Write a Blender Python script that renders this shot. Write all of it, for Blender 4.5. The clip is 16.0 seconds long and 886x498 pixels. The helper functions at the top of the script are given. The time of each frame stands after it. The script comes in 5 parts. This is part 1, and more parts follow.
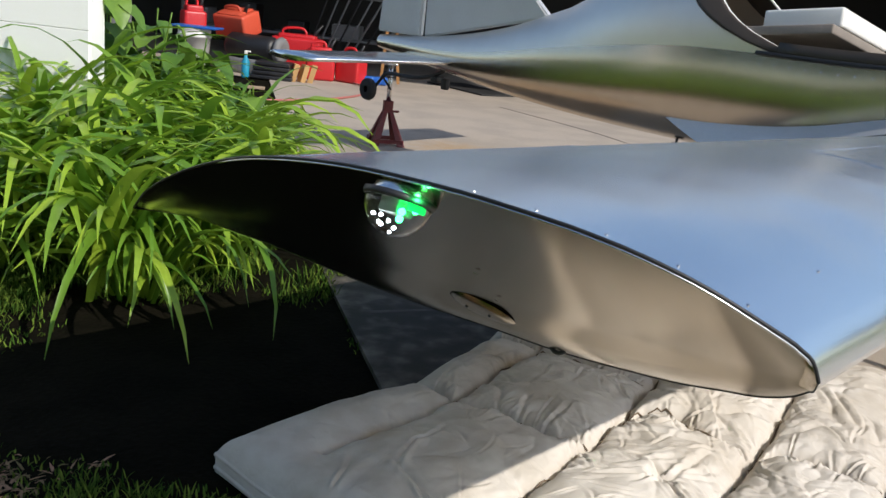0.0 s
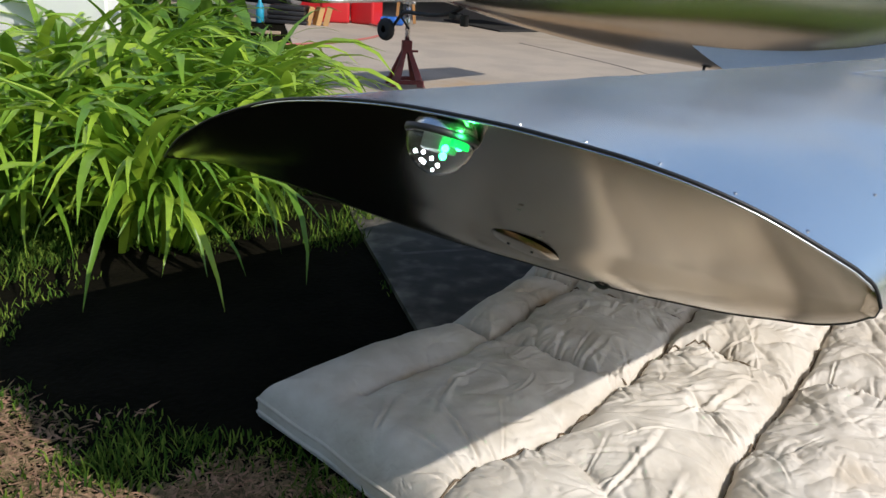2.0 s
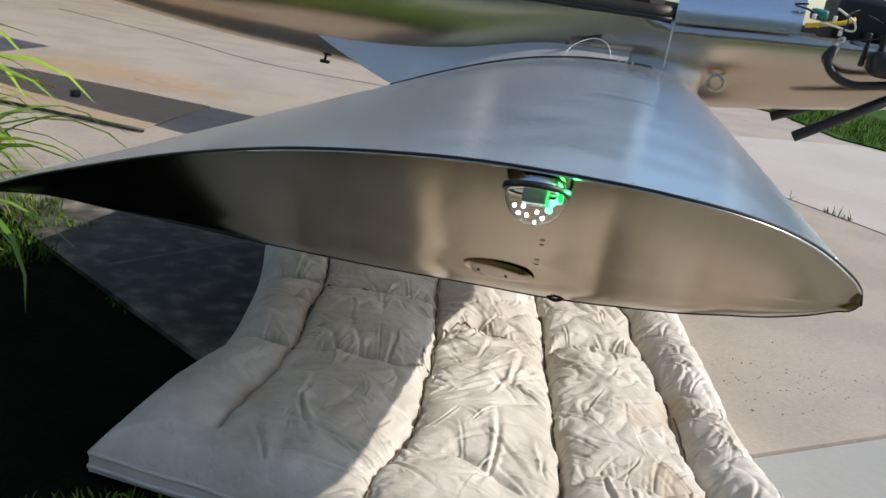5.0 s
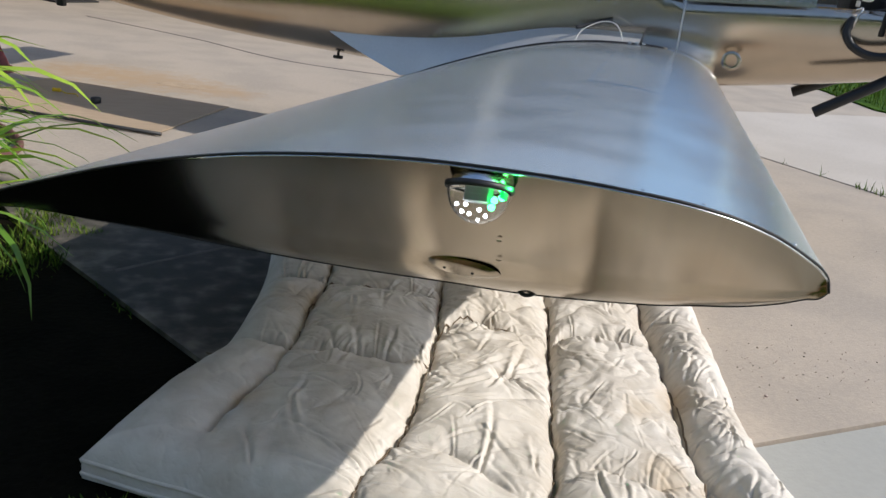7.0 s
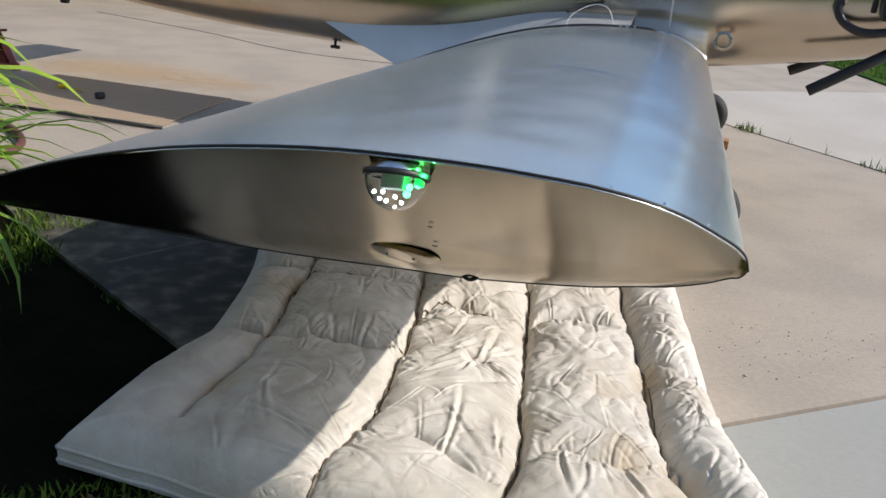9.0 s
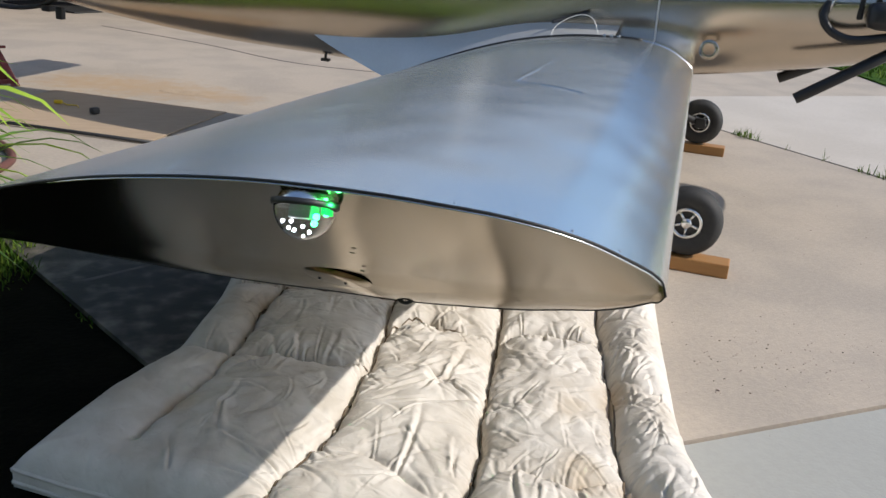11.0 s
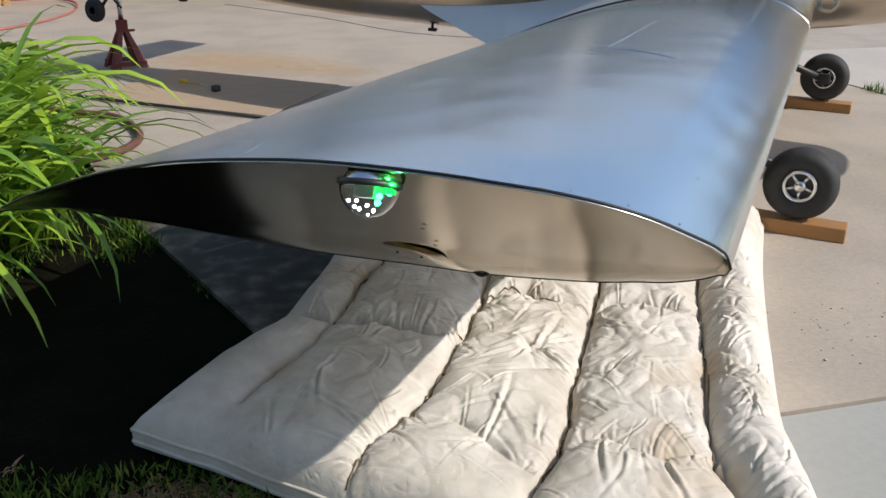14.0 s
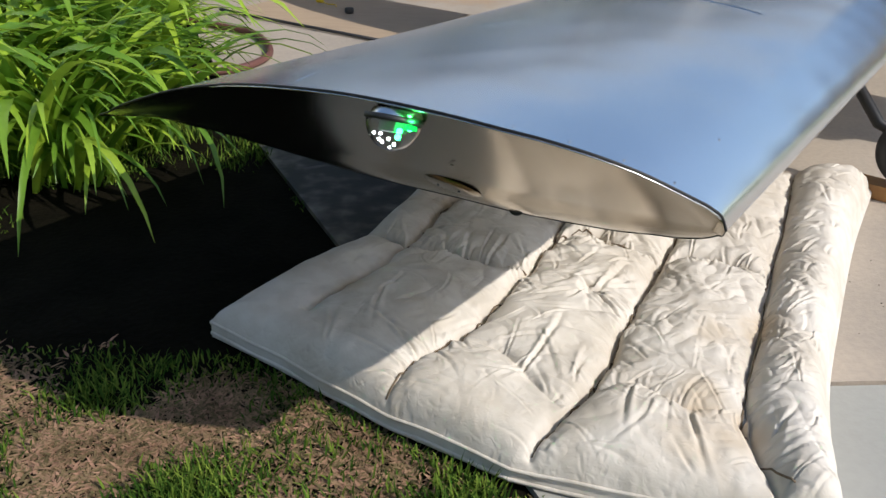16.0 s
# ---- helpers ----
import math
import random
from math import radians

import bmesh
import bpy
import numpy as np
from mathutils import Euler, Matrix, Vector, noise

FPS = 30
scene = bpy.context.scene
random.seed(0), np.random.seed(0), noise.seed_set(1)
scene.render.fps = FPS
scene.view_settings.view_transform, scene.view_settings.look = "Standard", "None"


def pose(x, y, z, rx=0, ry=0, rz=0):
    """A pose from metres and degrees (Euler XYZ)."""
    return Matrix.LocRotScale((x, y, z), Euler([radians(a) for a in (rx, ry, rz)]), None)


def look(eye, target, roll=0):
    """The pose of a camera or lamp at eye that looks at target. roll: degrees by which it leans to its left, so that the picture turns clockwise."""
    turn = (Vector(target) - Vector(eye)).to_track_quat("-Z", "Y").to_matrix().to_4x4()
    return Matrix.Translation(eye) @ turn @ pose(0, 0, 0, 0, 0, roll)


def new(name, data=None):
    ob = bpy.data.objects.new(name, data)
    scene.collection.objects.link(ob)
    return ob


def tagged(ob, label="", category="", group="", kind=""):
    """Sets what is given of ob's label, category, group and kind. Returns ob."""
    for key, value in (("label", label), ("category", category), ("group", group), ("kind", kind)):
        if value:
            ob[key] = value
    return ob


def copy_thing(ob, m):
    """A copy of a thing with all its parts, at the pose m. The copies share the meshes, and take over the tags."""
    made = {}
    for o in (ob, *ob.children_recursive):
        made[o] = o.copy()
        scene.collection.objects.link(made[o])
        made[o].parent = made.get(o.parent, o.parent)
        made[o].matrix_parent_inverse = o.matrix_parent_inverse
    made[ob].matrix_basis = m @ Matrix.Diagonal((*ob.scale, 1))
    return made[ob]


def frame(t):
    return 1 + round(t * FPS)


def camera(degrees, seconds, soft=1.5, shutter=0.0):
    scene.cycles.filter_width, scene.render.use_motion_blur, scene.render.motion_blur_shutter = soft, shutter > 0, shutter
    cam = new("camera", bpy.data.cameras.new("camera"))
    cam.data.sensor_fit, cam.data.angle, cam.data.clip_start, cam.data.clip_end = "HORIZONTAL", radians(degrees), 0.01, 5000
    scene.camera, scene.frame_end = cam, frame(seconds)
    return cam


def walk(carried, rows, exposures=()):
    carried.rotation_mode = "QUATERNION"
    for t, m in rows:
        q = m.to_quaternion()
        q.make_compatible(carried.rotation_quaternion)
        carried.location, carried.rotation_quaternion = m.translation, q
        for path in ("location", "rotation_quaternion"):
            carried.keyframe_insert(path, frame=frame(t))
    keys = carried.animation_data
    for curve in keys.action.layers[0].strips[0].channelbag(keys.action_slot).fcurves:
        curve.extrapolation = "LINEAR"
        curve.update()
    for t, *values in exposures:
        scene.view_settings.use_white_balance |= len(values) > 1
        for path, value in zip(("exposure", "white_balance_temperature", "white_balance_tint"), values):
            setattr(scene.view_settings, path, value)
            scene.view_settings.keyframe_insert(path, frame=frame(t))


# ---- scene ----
cam = camera(52.7, 16.0)
PATH = [
    (0, (0.268, 0.18, 0.865), (0.14, 2.104, 0.333), 6.3),
    (0.5, (0.266, 0.188, 0.856), (0.152, 2.088, 0.24), 5.5),
    (1, (0.261, 0.195, 0.855), (0.121, 2.082, 0.206), 4.3),
    (1.5, (0.254, 0.191, 0.853), (0.107, 2.073, 0.191), 4.0),
    (2, (0.245, 0.189, 0.856), (0.084, 2.07, 0.195), 4.0),
    (2.5, (0.237, 0.175, 0.851), (0.086, 2.059, 0.198), 4.4),
    (3, (0.196, 0.161, 0.87), (0.093, 2.052, 0.227), 5.4),
    (3.5, (0.088, 0.158, 0.945), (0.229, 2.047, 0.304), 7.2),
    (4, (-0.053, 0.225, 0.962), (0.39, 2.055, 0.287), 6.1),
    (4.5, (-0.243, 0.239, 0.935), (0.506, 1.983, 0.306), 8.1),
    (5, (-0.338, 0.246, 0.888), (0.558, 1.928, 0.282), 10.1),
    (5.2, (-0.341, 0.242, 0.907), (0.565, 1.916, 0.293), 10.0),
    (7.5, (-0.209, 0.209, 0.91), (0.571, 1.935, 0.267), 6.4),
    (8, (-0.187, 0.181, 0.917), (0.577, 1.915, 0.278), 6.1),
    (8.5, (-0.15, 0.163, 0.93), (0.601, 1.894, 0.267), 5.8),
    (9, (-0.146, 0.159, 0.928), (0.609, 1.883, 0.251), 5.5),
    (11.3, (-0.031, 0.129, 0.959), (0.687, 1.872, 0.292), 4.5),
    (11.5, (-0.029, 0.147, 0.948), (0.69, 1.888, 0.278), 4.6),
    (12, (-0.003, 0.148, 0.956), (0.628, 1.912, 0.258), 2.8),
    (12.5, (0.032, 0.13, 0.962), (0.615, 1.891, 0.216), 1.2),
    (13, (0.039, 0.115, 0.973), (0.563, 1.887, 0.208), 0.3),
    (13.5, (0.028, 0.095, 0.972), (0.5, 1.884, 0.213), 0.4),
    (14, (0.019, 0.091, 0.981), (0.469, 1.888, 0.228), 0.8),
    (14.5, (0.025, 0.097, 0.984), (0.431, 1.902, 0.224), 0.2),
    (15, (0.038, 0.113, 0.994), (0.436, 1.916, 0.227), 0.1),
    (15.5, (0.062, 0.091, 0.987), (0.394, 1.858, 0.109), 1.0),
    (16, (0.15, -0.003, 1.02), (0.292, 1.778, 0.12), 2.5),
]
walk(cam, [(t, look(eye, target, roll)) for t, eye, target, roll in PATH])

# ---- light ----
SUN_FROM = Vector((1.009, -0.697, 1.0)).normalized()
world = bpy.data.worlds.new("sky")
scene.world = world
world.use_nodes = True
wn = world.node_tree
sky = wn.nodes.new("ShaderNodeTexSky")
sky.sky_type = "NISHITA"
sky.sun_disc = False
sky.sun_elevation = math.asin(SUN_FROM.z)
sky.sun_rotation = math.atan2(SUN_FROM.x, SUN_FROM.y)
sky.dust_density, sky.air_density, sky.ozone_density = 0.9, 1.0, 2.0
wn.nodes["Background"].inputs[1].default_value = 0.17
wn.links.new(sky.outputs[0], wn.nodes["Background"].inputs[0])
sun = new("sun", bpy.data.lights.new("sun", "SUN"))
sun.data.energy, sun.data.angle, sun.data.color = 3.9, radians(0.55), (1.0, 0.94, 0.865)
sun.matrix_world = SUN_FROM.to_track_quat("Z", "Y").to_matrix().to_4x4()


# ---- materials ----
def mat(name, colour, rough=0.5, metal=0.0, vary=0.0, scale=6.0, fine=90.0, bump=0.0, bump_scale=60.0, second=None, spec=0.5, rough_vary=0.0, stretch=None, per_piece=0.0, per_object=False, thin=0.0):
    """A surface: base colour mottled at two scales towards `second`, with uneven gloss and fine relief."""
    m = bpy.data.materials.new(name)
    m.use_nodes = True
    n, l = m.node_tree.nodes, m.node_tree.links
    b = n["Principled BSDF"]
    b.inputs["Base Color"].default_value = (*colour, 1)
    b.inputs["Roughness"].default_value = rough
    b.inputs["Metallic"].default_value = metal
    b.inputs["Specular IOR Level"].default_value = spec
    co = n.new("ShaderNodeTexCoord").outputs["Object"]
    if stretch:
        mp = n.new("ShaderNodeMapping")
        mp.inputs["Scale"].default_value = stretch
        l.new(co, mp.inputs[0])
        co = mp.outputs[0]

    def noise_tex(sc, detail=4.0):
        t = n.new("ShaderNodeTexNoise")
        t.inputs["Scale"].default_value, t.inputs["Detail"].default_value = sc, detail
        l.new(co, t.inputs["Vector"])
        return t.outputs["Fac"]

    def rng(x, a, c, lo, hi):
        r = n.new("ShaderNodeMapRange")
        r.interpolation_type = "SMOOTHSTEP"
        for k, v in zip(("From Min", "From Max", "To Min", "To Max"), (a, c, lo, hi)):
            r.inputs[k].default_value = v
        l.new(x, r.inputs["Value"])
        return r.outputs[0]

    if vary:
        second = second or tuple(c * 0.55 for c in colour)
        big = rng(noise_tex(scale), 0.38, 0.66, 0, 1)
        small = rng(noise_tex(fine, 2.0), 0.3, 0.7, 0, 1)
        mx = n.new("ShaderNodeMix")
        mx.data_type = "FLOAT"
        mx.inputs[0].default_value = 0.4
        l.new(big, mx.inputs[2]), l.new(small, mx.inputs[3])
        fac = n.new("ShaderNodeMath")
        fac.operation = "MULTIPLY"
        fac.inputs[1].default_value = vary
        l.new(mx.outputs[0], fac.inputs[0])
        c = n.new("ShaderNodeMix")
        c.data_type = "RGBA"
        c.inputs["A"].default_value, c.inputs["B"].default_value = (*colour, 1), (*second, 1)
        l.new(fac.outputs[0], c.inputs[0])
        out = c.outputs["Result"]
        if per_piece:
            gm = n.new("ShaderNodeObjectInfo").outputs["Random"] if per_object else n.new("ShaderNodeNewGeometry").outputs["Random Per Island"]
            hs = n.new("ShaderNodeHueSaturation")
            l.new(rng(gm, 0, 1, 1 - per_piece, 1 + per_piece), hs.inputs["Value"])
            l.new(rng(gm, 0, 1, 0.5 + per_piece * 0.06, 0.5 - per_piece * 0.06), hs.inputs["Hue"])
            l.new(out, hs.inputs["Color"])
            out = hs.outputs[0]
        l.new(out, b.inputs["Base Color"])
        if thin:
            tr, ms = n.new("ShaderNodeBsdfTranslucent"), n.new("ShaderNodeMixShader")
            ms.inputs[0].default_value = thin
            l.new(out, tr.inputs[0])
            l.new(b.outputs[0], ms.inputs[1]), l.new(tr.outputs[0], ms.inputs[2])
            l.new(ms.outputs[0], n["Material Output"].inputs[0])
    if rough_vary:
        l.new(rng(noise_tex(scale * 2.3), 0.3, 0.7, rough - rough_vary, rough + rough_vary), b.inputs["Roughness"])
    if bump:
        bp = n.new("ShaderNodeBump")
        bp.inputs["Strength"].default_value, bp.inputs["Distance"].default_value = 1.0, bump
        l.new(noise_tex(bump_scale, 5.0), bp.inputs["Height"])
        l.new(bp.outputs[0], b.inputs["Normal"])
    return m


ALU = mat("polished aluminium skin", (0.88, 0.89, 0.89), 0.25, 1.0, vary=0.3, scale=2.0, fine=9, second=(0.76, 0.77, 0.78))
# Browner than the skin: shade and mirrored ground are tinted into this metal.
ALU_FACE = mat("satin-polished aluminium, shade tinted in", (0.375, 0.315, 0.235), 0.17, 1.0, vary=0.5, scale=3.0, fine=24, second=(0.30, 0.255, 0.195), bump=0.0004, bump_scale=2.6, stretch=(3.4, 0.06, 0.06))
# The brown tint carries the dark ground mirrored in the fuselage sides.
ALU_FUS = mat("polished fuselage aluminium, reflection in its tint", (0.58, 0.515, 0.43), 0.24, 1.0, vary=0.4, scale=1.6, fine=12, second=(0.46, 0.395, 0.31))
ALU_DECK = mat("hazy brushed deck aluminium", (0.76, 0.71, 0.63), 0.40, 1.0, vary=0.4, scale=1.6, fine=14, second=(0.66, 0.61, 0.53))
ALU_DULL = mat("dull primed aluminium", (0.68, 0.67, 0.65), 0.5, 0.6, vary=0.4, scale=5, second=(0.56, 0.55, 0.53))
STEEL = mat("bright steel", (0.7, 0.7, 0.7), 0.25, 1.0)
BLACK = mat("black plastic", (0.015, 0.015, 0.017), 0.45, vary=0.3, second=(0.03, 0.03, 0.03))
RUBBER = mat("black tyre rubber", (0.018, 0.018, 0.019), 0.7, vary=0.6, scale=12, second=(0.04, 0.038, 0.035), bump=0.0006, bump_scale=150)
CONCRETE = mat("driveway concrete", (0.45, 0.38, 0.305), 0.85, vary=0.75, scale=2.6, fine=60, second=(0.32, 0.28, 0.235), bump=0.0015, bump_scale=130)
CONCRETE_FAR = mat("worn pale driveway concrete", (0.53, 0.48, 0.42), 0.85, vary=0.6, scale=1.4, fine=45, second=(0.41, 0.365, 0.31), bump=0.0015, bump_scale=130)
CONCRETE_PALE = mat("smooth pale concrete", (0.375, 0.37, 0.335), 0.7, vary=0.5, scale=1.6, fine=50, second=(0.30, 0.295, 0.265), bump=0.0008, bump_scale=120)
JOINT = mat("dirty joint filler", (0.09, 0.08, 0.07), 0.9, vary=0.6, scale=12, second=(0.16, 0.14, 0.12))
# Near-black base: the depth of the wing's shade is put into this colour.
SOIL = mat("soil and thatch with shade in the colour", (0.011, 0.0095, 0.006), 0.95, vary=0.9, scale=7, fine=60, second=(0.005, 0.005, 0.003), spec=0.03, bump=0.005, bump_scale=70)
GRASS = mat("lawn grass", (0.115, 0.19, 0.03), 0.7, spec=0.02, vary=0.8, scale=5, fine=25, second=(0.02, 0.05, 0.008), per_piece=0.45, thin=0.04)
TURF = mat("matted lawn turf", (0.07, 0.088, 0.034), 0.95, spec=0.03, vary=0.9, scale=3.5, fine=60, second=(0.12, 0.10, 0.055), bump=0.012, bump_scale=90)
STRAW = mat("dry straw thatch", (0.30, 0.21, 0.12), 0.9, spec=0.1, vary=0.7, scale=9, second=(0.10, 0.065, 0.035), per_piece=0.5)
LILY = mat("daylily leaf", (0.26, 0.43, 0.04), 0.36, vary=0.55, scale=4, fine=30, second=(0.12, 0.24, 0.02), per_piece=0.35, per_object=True, thin=0.3)
BROADLEAF = mat("broad green leaf", (0.15, 0.27, 0.035), 0.45, vary=0.5, scale=8, fine=40, second=(0.09, 0.18, 0.025), per_piece=0.25, per_object=True, thin=0.25)
QUILT = mat("soiled white quilt cotton", (0.69, 0.645, 0.58), 0.9, spec=0.15, vary=0.75, scale=5.5, fine=24, second=(0.50, 0.44, 0.36))
WHITE_PAINT = mat("white painted siding", (0.9, 0.9, 0.88), 0.55, vary=0.25, scale=3, second=(0.82, 0.81, 0.78))
# Near-black so that the colour itself holds the gloom inside the garage.
DARK_WALL = mat("garage wall with interior shade in its colour", (0.035, 0.033, 0.032), 0.9, vary=0.5, scale=2, second=(0.06, 0.055, 0.05))
JACK_RED = mat("dark red enamel", (0.16, 0.013, 0.017), 0.45, vary=0.5, scale=15, second=(0.06, 0.015, 0.015))
RED_PLASTIC = mat("red fuel can plastic", (0.55, 0.02, 0.025), 0.4, vary=0.3, second=(0.4, 0.015, 0.02))
ORANGE_RED = mat("faded orange-red plastic", (0.62, 0.09, 0.045), 0.45, vary=0.3, second=(0.45, 0.06, 0.03))
WOOD = mat("pine plank", (0.36, 0.185, 0.06), 0.6, vary=0.7, scale=5, fine=50, second=(0.33, 0.15, 0.05), stretch=(1.5, 14, 14))
PLYWOOD = mat("weathered plywood", (0.44, 0.33, 0.225), 0.85, vary=0.5, scale=4, fine=60, second=(0.35, 0.255, 0.17), stretch=(2, 9, 9))
SAWDUST = mat("sandy sawdust", (0.46, 0.35, 0.24), 0.95, vary=0.8, scale=7, fine=80, second=(0.33, 0.25, 0.17), bump=0.003, bump_scale=60)
HOSE = mat("brown rubber hose", (0.14, 0.06, 0.05), 0.5, vary=0.4, second=(0.09, 0.04, 0.035))
RED_HOSE = mat("faded red air hose", (0.42, 0.14, 0.12), 0.6, vary=0.3)
BUCKET = mat("white bucket plastic", (0.72, 0.71, 0.68), 0.45, vary=0.4, scale=9, second=(0.5, 0.47, 0.42))
BLUE = mat("blue plastic", (0.02, 0.12, 0.45), 0.4, vary=0.2)
TEAL = mat("teal plastic", (0.02, 0.22, 0.2), 0.45, vary=0.3)
CYAN = mat("cyan bottle", (0.02, 0.3, 0.45), 0.35, vary=0.2)
YELLOW = mat("yellow tube", (0.75, 0.5, 0.02), 0.4, vary=0.2)
GRIT = mat("dull grit", (0.19, 0.165, 0.135), 0.9, vary=0.6, second=(0.25, 0.22, 0.18), per_piece=0.5)
FLAKE = mat("flaked concrete crumbs", (0.33, 0.28, 0.225), 0.9, vary=0.6, second=(0.2, 0.17, 0.14), per_piece=0.6)
# On the cockpit rim this brown replaces the dark reflection of bare aluminium.
RIM = mat("brown sill trim, dark reflection painted in", (0.05, 0.038, 0.026), 0.5, vary=0.5, scale=6, second=(0.03, 0.024, 0.018))
STITCH = mat("dirty brown seam thread", (0.13, 0.09, 0.055), 0.9, vary=0.5, scale=30, second=(0.3, 0.24, 0.17))
TREE_LEAF = mat("tree foliage", (0.045, 0.085, 0.018), 0.6, vary=0.6, scale=1.0, fine=9, second=(0.02, 0.045, 0.01))
GREY = mat("grey machinery", (0.2, 0.2, 0.2), 0.55, vary=0.4)
FOAM = mat("white foam block", (0.8, 0.78, 0.72), 0.8, vary=0.25, scale=8, second=(0.7, 0.66, 0.58))
TAN = mat("tan cardboard", (0.5, 0.3, 0.12), 0.8, vary=0.4, second=(0.38, 0.22, 0.09))


def glow(name, colour, strength):
    m = bpy.data.materials.new(name)
    m.use_nodes = True
    b = m.node_tree.nodes["Principled BSDF"]
    b.inputs["Base Color"].default_value = (*colour, 1)
    b.inputs["Emission Color"].default_value = (*colour, 1)
    b.inputs["Emission Strength"].default_value = strength
    return m


LED_WHITE = glow("white led", (0.93, 0.95, 1.0), 30.0)
LED_GREEN = glow("green led", (0.02, 1.0, 0.15), 30.0)
GLASS = bpy.data.materials.new("clear lens")
GLASS.use_nodes = True
_g = GLASS.node_tree.nodes["Principled BSDF"]
_g.inputs["Base Color"].default_value = (0.95, 0.97, 1.0, 1)
_g.inputs["Transmission Weight"].default_value, _g.inputs["Roughness"].default_value, _g.inputs["IOR"].default_value = 1.0, 0.07, 1.25


# ---- mesh helpers ----
def mesh_ob(name, bm, material, smooth=True, parent=None, label=""):
    me = bpy.data.meshes.new(name)
    bmesh.ops.recalc_face_normals(bm, faces=bm.faces)
    bm.to_mesh(me)
    bm.free()
    for f in me.polygons:
        f.use_smooth = smooth
    me.materials.append(material)
    ob = new(name, me)
    if parent:
        ob.parent = parent
    if label:
        ob["label"] = label
    return ob


def part(name, bm, material, parent, label="", smooth=True):
    return mesh_ob(name, bm, material, smooth, parent, label)


def thing(name, label, category, m=None, group="", kind=""):
    ob = new(name)
    ob.empty_display_size = 0.1
    if m is not None:
        ob.matrix_world = m
    return tagged(ob, label, category, group, kind)


def box(bm, cx, cy, cz, sx, sy, sz, bevel=0.0, m=None, segs=2):
    r = bmesh.ops.create_cube(bm, size=1.0, matrix=(m or Matrix()) @ Matrix.Translation((cx, cy, cz)) @ Matrix.Diagonal((sx, sy, sz, 1)))
    if bevel:
        es = list({e for v in r["verts"] for e in v.link_edges})
        bmesh.ops.bevel(bm, geom=es, offset=bevel, segments=segs, affect="EDGES", profile=0.6)
    return bm


def tube(bm, pts, rad, sides=10, cap=True):
    """A round tube along points; rad is one number or one for each point."""
    pts = [Vector(p) for p in pts]
    rings = []
    for i, p in enumerate(pts):
        d = (pts[min(i + 1, len(pts) - 1)] - pts[max(i - 1, 0)]).normalized()
        a = d.orthogonal().normalized() if i == 0 else (rings[-1][1] - d * rings[-1][1].dot(d)).normalized()
        c = d.cross(a)
        r = rad[i] if isinstance(rad, (list, tuple)) else rad
        rings.append(([bm.verts.new(p + (a * math.cos(k * math.tau / sides) + c * math.sin(k * math.tau / sides)) * r) for k in range(sides)], a))
    for (r0, _), (r1, _) in zip(rings, rings[1:]):
        for k in range(sides):
            bm.faces.new((r0[k], r0[(k + 1) % sides], r1[(k + 1) % sides], r1[k]))
    if cap:
        bm.faces.new(rings[0][0][::-1])
        bm.faces.new(rings[-1][0])
    return bm


def smooth_path(pts, n=8):
    """Catmull-Rom points through pts."""
    pts = [Vector(p) for p in pts]
    out = []
    for i in range(len(pts) - 1):
        p0, p1, p2, p3 = pts[max(i - 1, 0)], pts[i], pts[i + 1], pts[min(i + 2, len(pts) - 1)]
        for k in range(n):
            u = k / n
            out.append(0.5 * ((2 * p1) + (p2 - p0) * u + (2 * p0 - 5 * p1 + 4 * p2 - p3) * u * u + (3 * p1 - p0 - 3 * p2 + p3) * u ** 3))
    return out + [pts[-1]]


def lathe(bm, profile, axis="Z", sides=32, m=None):
    """Turn (radius, height) pairs about an axis."""
    rings = []
    for r, h in profile:
        ring = []
        for k in range(sides):
            a = k * math.tau / sides
            p = Vector((r * math.cos(a), r * math.sin(a), h))
            if axis == "Y":
                p = Vector((p.x, p.z, p.y))
            if axis == "X":
                p = Vector((p.z, p.x, p.y))
            ring.append(bm.verts.new((m or Matrix()) @ p))
        rings.append(ring)
    for r0, r1 in zip(rings, rings[1:]):
        for k in range(sides):
            bm.faces.new((r0[k], r0[(k + 1) % sides], r1[(k + 1) % sides], r1[k]))
    return bm


def grid_faces(bm, rows, closed=False):
    """Faces between rows of points."""
    vs = [[bm.verts.new(p) for p in row] for row in rows]
    for a, b in zip(vs, vs[1:]):
        n = len(a)
        for k in range(n if closed else n - 1):
            bm.faces.new((a[k], a[(k + 1) % n], b[(k + 1) % n], b[k]))
    return vs


def curve(xs, ys):
    """A smooth function through a table (cosine-free cubic)."""
    xs, ys = np.array(xs, float), np.array(ys, float)
    d = np.gradient(ys, xs)

    def f(x):
        i = int(np.clip(np.searchsorted(xs, x) - 1, 0, len(xs) - 2))
        h = xs[i + 1] - xs[i]
        u = min(max((x - xs[i]) / h, 0.0), 1.0)
        return float((1 + 2 * u) * (1 - u) ** 2 * ys[i] + u * (1 - u) ** 2 * h * d[i] + u * u * (3 - 2 * u) * ys[i + 1] + u * u * (u - 1) * h * d[i + 1])
    return f


